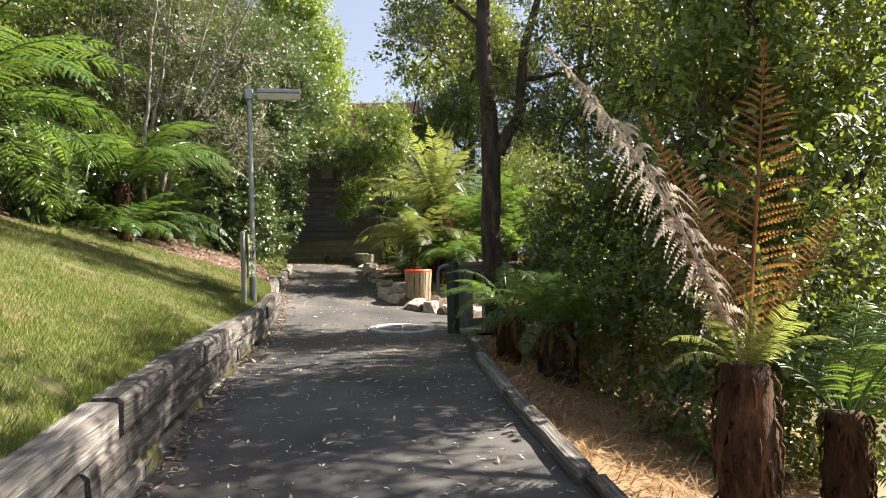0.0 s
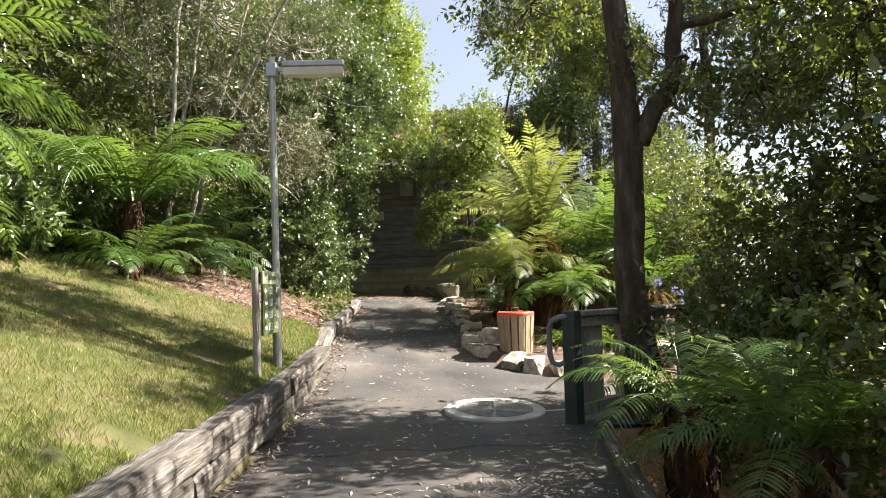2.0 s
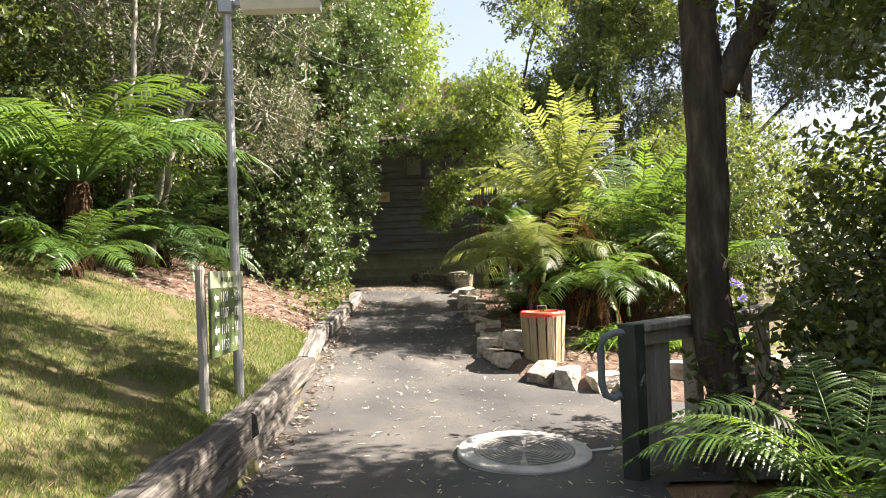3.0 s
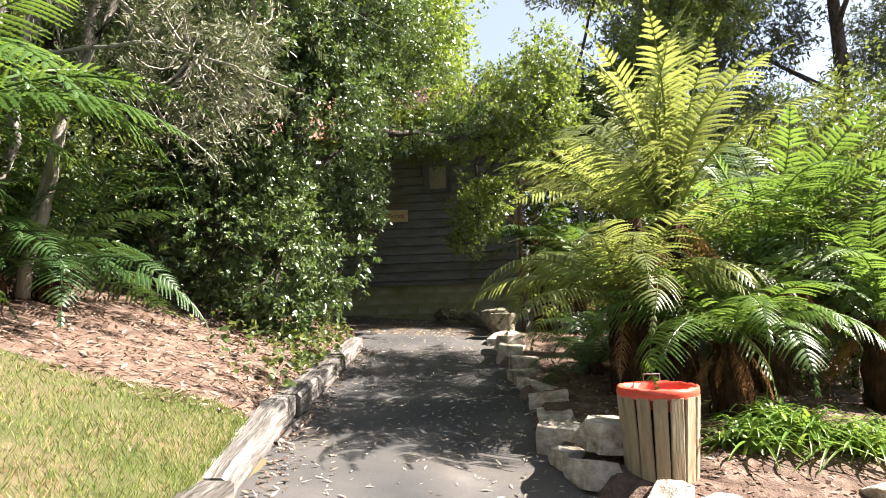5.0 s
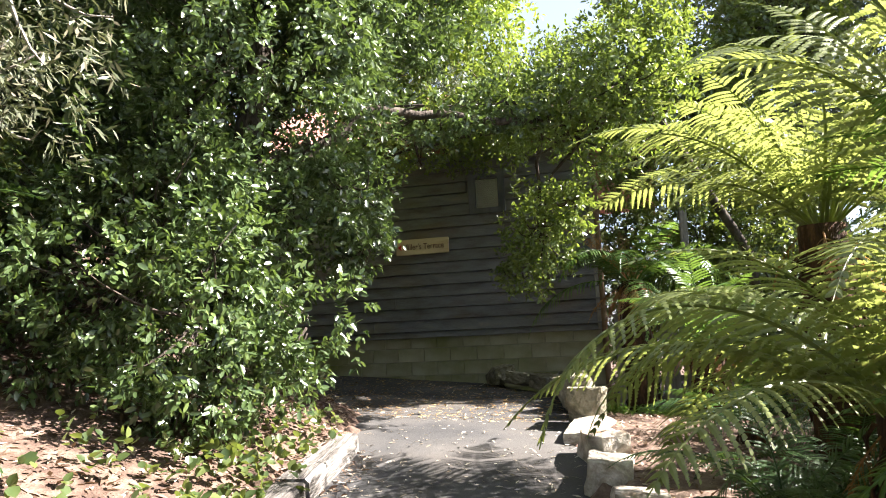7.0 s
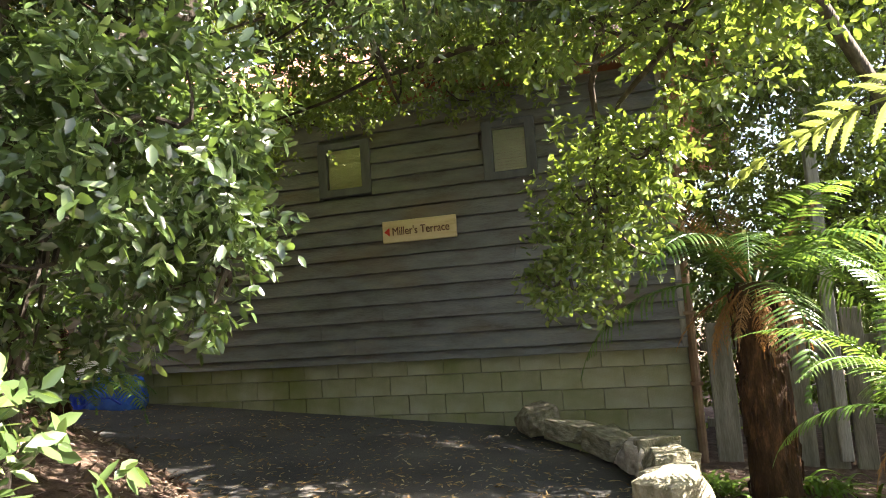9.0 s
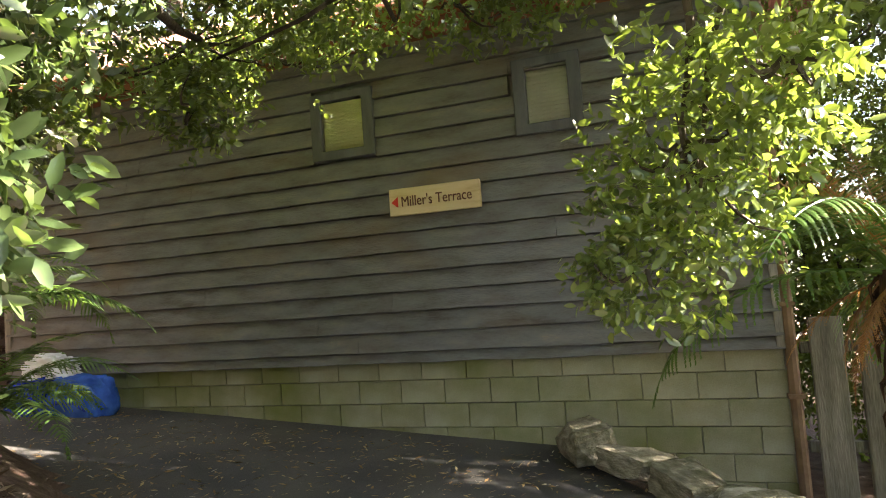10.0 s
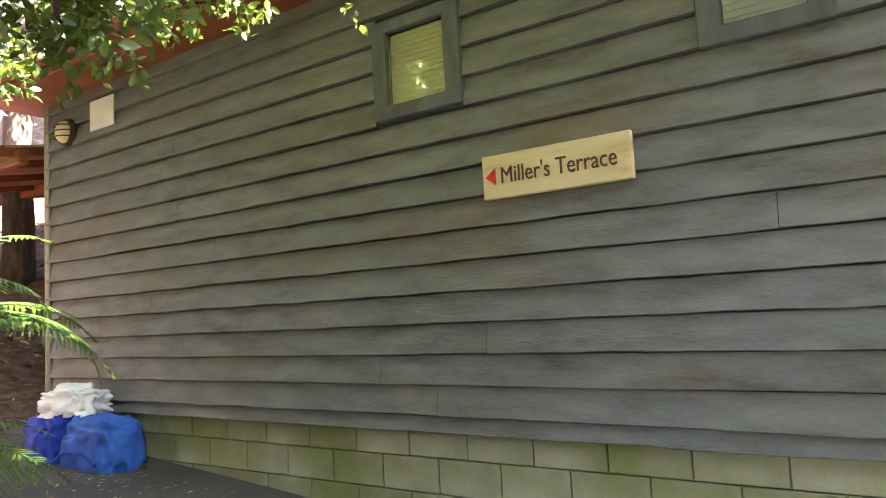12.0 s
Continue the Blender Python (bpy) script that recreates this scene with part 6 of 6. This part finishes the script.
ob = new("ivy", leaf_mesh("ivy", *sprig_leaves(r, P, O, 5, 0.06, 0.8, 0.07, 0.0, 1.2), DARK_LEAF))
tagged(ob, "glossy ivy creeping over the leaf-strewn bank", "ivy", kind="stuff")


# ---- grass, litter, fallen leaves ----
def scatter(name, n, where, length, ratio, mat, label, category, seed, stand=0.0, lift=0.006, on=land, curl=0.2):
    r = np.random.default_rng(seed)
    pts = []
    tries = 0
    while len(pts) < n and tries < n * 12:
        tries += 1
        q = where(r)
        if q:
            pts.append((q[0], q[1], on(*q) + lift))
    P = np.array(pts)
    m = len(P)
    a = r.uniform(0, 6.283, m)
    flat = np.stack([np.cos(a), np.sin(a), r.normal(0, curl, m)], axis=1)
    along = unit(flat * (1 - stand) + np.array([0, 0, 1.0]) * stand + r.normal(0, 0.05, (m, 3)))
    normal = unit(r.normal(0, 0.25 if stand < 0.3 else 1.0, (m, 3)) + np.array([0, 0, 1.0 - stand]))
    ln = length * r.uniform(0.55, 1.35, m)
    ob = new(name, leaf_mesh(name, P, along, normal, ln, ln * ratio, mat, 1))
    return tagged(ob, label, category, kind="stuff")


def on_lawn(r):
    y = float(r.uniform(1.5, 13.0)) if r.random() < 0.75 else float(r.uniform(1.5, 6.5))
    x = left_x(y) - 0.16 - 4.4 * float(r.random()) ** 1.5
    w = 0.5 * noise.noise((x * 1.1, y * 1.1, 7))
    if y < 12.2 + 0.35 * (x + 2.4) + w and x > -5.4 - 0.12 * (y - 9) + w and noise.noise((x * 2.2, y * 2.2, 3)) + 0.5 * noise.noise((x * 7, y * 7, 9)) > -0.62 + 0.3 * float(r.random()):
        return x, y
    return None


def on_dry_lawn(r):
    q = on_lawn(r)
    return q if q and noise.noise((q[0] * 0.9, q[1] * 0.9, 21)) + 0.5 * noise.noise((q[0] * 3.1, q[1] * 3.1, 5)) > 0.26 else None


def on_litter(r):
    y = float(r.uniform(11.5, 18.3))
    x = left_x(y) - 0.12 - 3.4 * float(r.random()) ** 1.3
    w = 0.5 * noise.noise((x * 1.1, y * 1.1, 7))
    return (x, y) if y > 12.0 + 0.35 * (x + 2.4) + w else None


def on_path(r):
    y = float(r.uniform(1.8, 20.8))
    a, b = max(left_x(y), -8.0), min(right_x(y), 2.5)
    u = float(r.random())
    x = a + (b - a) * u
    return (x, y) if abs(u - 0.5) > 0.28 or r.random() < 0.75 else None


def on_path_edge(r):
    y = float(r.uniform(2.0, 16.0))
    return left_x(y) + abs(float(r.normal(0, 0.10))) + 0.01, y


def on_bank(r):
    y = float(r.uniform(1.0, 8.9))
    x = right_x(y) + 0.12 + 2.2 * float(r.random()) ** 1.2
    return x, y


def on_bed(r):
    y = float(r.uniform(11.9, 20.8))
    x = right_x(y) + 0.2 + 2.6 * float(r.random())
    return (x, y) if x < 2.4 else None


def path_top(x, y):
    return path_height(x, y) + 0.012 * noise.noise((x * 0.9, y * 0.9, 1.0))


def on_hill(r):
    return float(r.uniform(-14, -8.7)), float(r.uniform(20.0, 30.0))


scatter("leaf_litter", 5000, on_hill, 0.13, 0.35, LITTER, "dry leaf litter on the hillside behind the veranda", "leaf litter", 9, curl=0.35)
scatter("lawn_grass", 190000, on_lawn, 0.042, 0.085, GRASS, "short patchy green lawn grass", "grass", 1, stand=0.62, lift=-0.004)
scatter("dry_thatch", 5000, on_dry_lawn, 0.045, 0.08, STRAW, "patches of dry straw-coloured grass in the lawn", "grass", 12, stand=0.5, lift=0.0)
scatter("leaf_litter", 9000, on_litter, 0.075, 0.30, LITTER, "dry brown leaf litter covering the bank", "leaf litter", 2, curl=0.35)
def on_yard(r):
    y = float(r.uniform(17.2, 20.8))
    a, b = max(left_x(y), -8.0), min(right_x(y), 2.5)
    return a + (b - a) * float(r.random()), y


scatter("fallen_leaves", 2600, on_yard, 0.06, 0.26, YELLOW_LITTER, "brown and yellow fallen leaves before the house wall", "leaf litter", 8, on=path_top, lift=0.005)
scatter("fallen_leaves", 3600, on_path, 0.055, 0.22, PALE_LITTER, "pale narrow fallen leaves strewn over the asphalt", "leaf litter", 3, on=path_top, lift=0.005)
scatter("fallen_leaves", 1300, on_path_edge, 0.06, 0.3, LITTER, "brown fallen leaves gathered along the foot of the sleeper wall", "leaf litter", 4, on=path_top, lift=0.008, curl=0.4)
scatter("dry_grass", 22000, on_bank, 0.15, 0.045, STRAW, "matted dry straw-coloured grass on the bank", "grass", 5, stand=0.12, lift=0.012, curl=0.35)
scatter("bark_mulch", 8000, on_bed, 0.05, 0.4, LITTER, "brown bark mulch and dead leaves in the bed", "mulch", 6, curl=0.4)


# ---- distance ----
def far_house():
    h = thing("far_house", (20, 16, -2.6), "distant white-walled house with a red roof beyond the trees", "house")
    inv = h.matrix_world.inverted()
    for name, lo, hi, mat in (("wall", (17, 14, -2.8), (25, 20, 0.3), WHITE), ("band", (16.95, 13.95, -0.9), (25.05, 20.05, -0.5), ROOF_RED)):
        bm = bmesh.new()
        box(bm, lo, hi, 0.02)
        ob = part(name, bm, mat)
        ob.parent, ob.matrix_parent_inverse = h, inv
    bm = bmesh.new()
    vs = [bm.verts.new(p) for p in ((16.4, 13.4, 0.32), (25.6, 13.4, 0.32), (25.6, 20.6, 0.32), (16.4, 20.6, 0.32), (16.4, 17, 2.0), (25.6, 17, 2.0))]
    for f in ((0, 1, 5, 4), (2, 3, 4, 5), (0, 4, 3), (1, 2, 5), (0, 3, 2, 1)):
        bm.faces.new([vs[k] for k in f])
    ob = part("roof", bm, ROOF_RED)
    ob.parent, ob.matrix_parent_inverse = h, inv


far_house()
verts, faces = [], []
for i in range(25):
    t = i / 24
    for s in (-1, 1):
        x, y = 2.6 + 16 * t + s * 1.1, 23.5 - 9 * t + s * 2.0
        verts.append((x, y, land(x, y) + 0.05))
    if i:
        faces.append((2 * i - 2, 2 * i, 2 * i + 1, 2 * i - 1))
tagged(add_mesh("road", verts, faces, ROAD_GREY), "pale sunlit driveway beyond the garden bed", "road", kind="structure")
# woodland ring that closes the distance
r = np.random.default_rng(123)
P = []
for k in range(7000):
    a = r.uniform(0, 6.283)
    d = r.uniform(26, 44)
    x, y = d * math.sin(a), 8 + d * math.cos(a)
    hi = 7.0 if -2.2 < math.atan2(x, y - 8) < 0.15 else 4.5
    P.append((x, y, max(-3, land(x, y)) + hi * float(r.random()) ** 0.8))
P = np.array(P)
O = unit(r.normal(size=P.shape) + np.array([0, 0, 0.4]))
ob = new("far_woods", leaf_mesh("far_woods", *sprig_leaves(r, P, O, 5, 0.55, 0.5, 0.9, 0.1), GUM_LEAF, 1))
tagged(ob, "distant wooded hillside closing the view", "woods", kind="stuff")

# ---- blocks of the house base, laid last ----
meshes = {}
rr = np.random.default_rng(14)
for c in range(7):
    z1 = 2.295 if c == 0 else 2.095 - 0.2 * (c - 1)
    z0 = 2.095 - 0.2 * c
    off = -3.64 + (0.2 if c % 2 == 0 else 0.0)
    k0 = math.floor((WX0 - off) / 0.4)
    for k in range(k0, k0 + 22):
        a, b = max(WX0, off + 0.4 * k), min(WX1, off + 0.4 * (k + 1))
        if b - a < 0.06:
            continue
        key = (round(b - a, 2), round(z1 - z0, 2))
        if key not in meshes:
            bm = bmesh.new()
            box(bm, (-key[0] / 2 + 0.0035, 0, -key[1] / 2 + 0.0035), (key[0] / 2 - 0.0035, 0.03, key[1] / 2 - 0.0035), 0.003)
            me = bpy.data.meshes.new("block")
            bm.to_mesh(me)
            bm.free()
            me.materials.append(BLOCK)
            meshes[key] = me
        ob = new("block", meshes[key])
        ob.parent = house_base
        ob.matrix_parent_inverse = house_base.matrix_world.inverted()
        ob.matrix_world = pose((a + b) / 2, WY + 0.006 + float(rr.normal(0, 0.0012)), (z0 + z1) / 2)
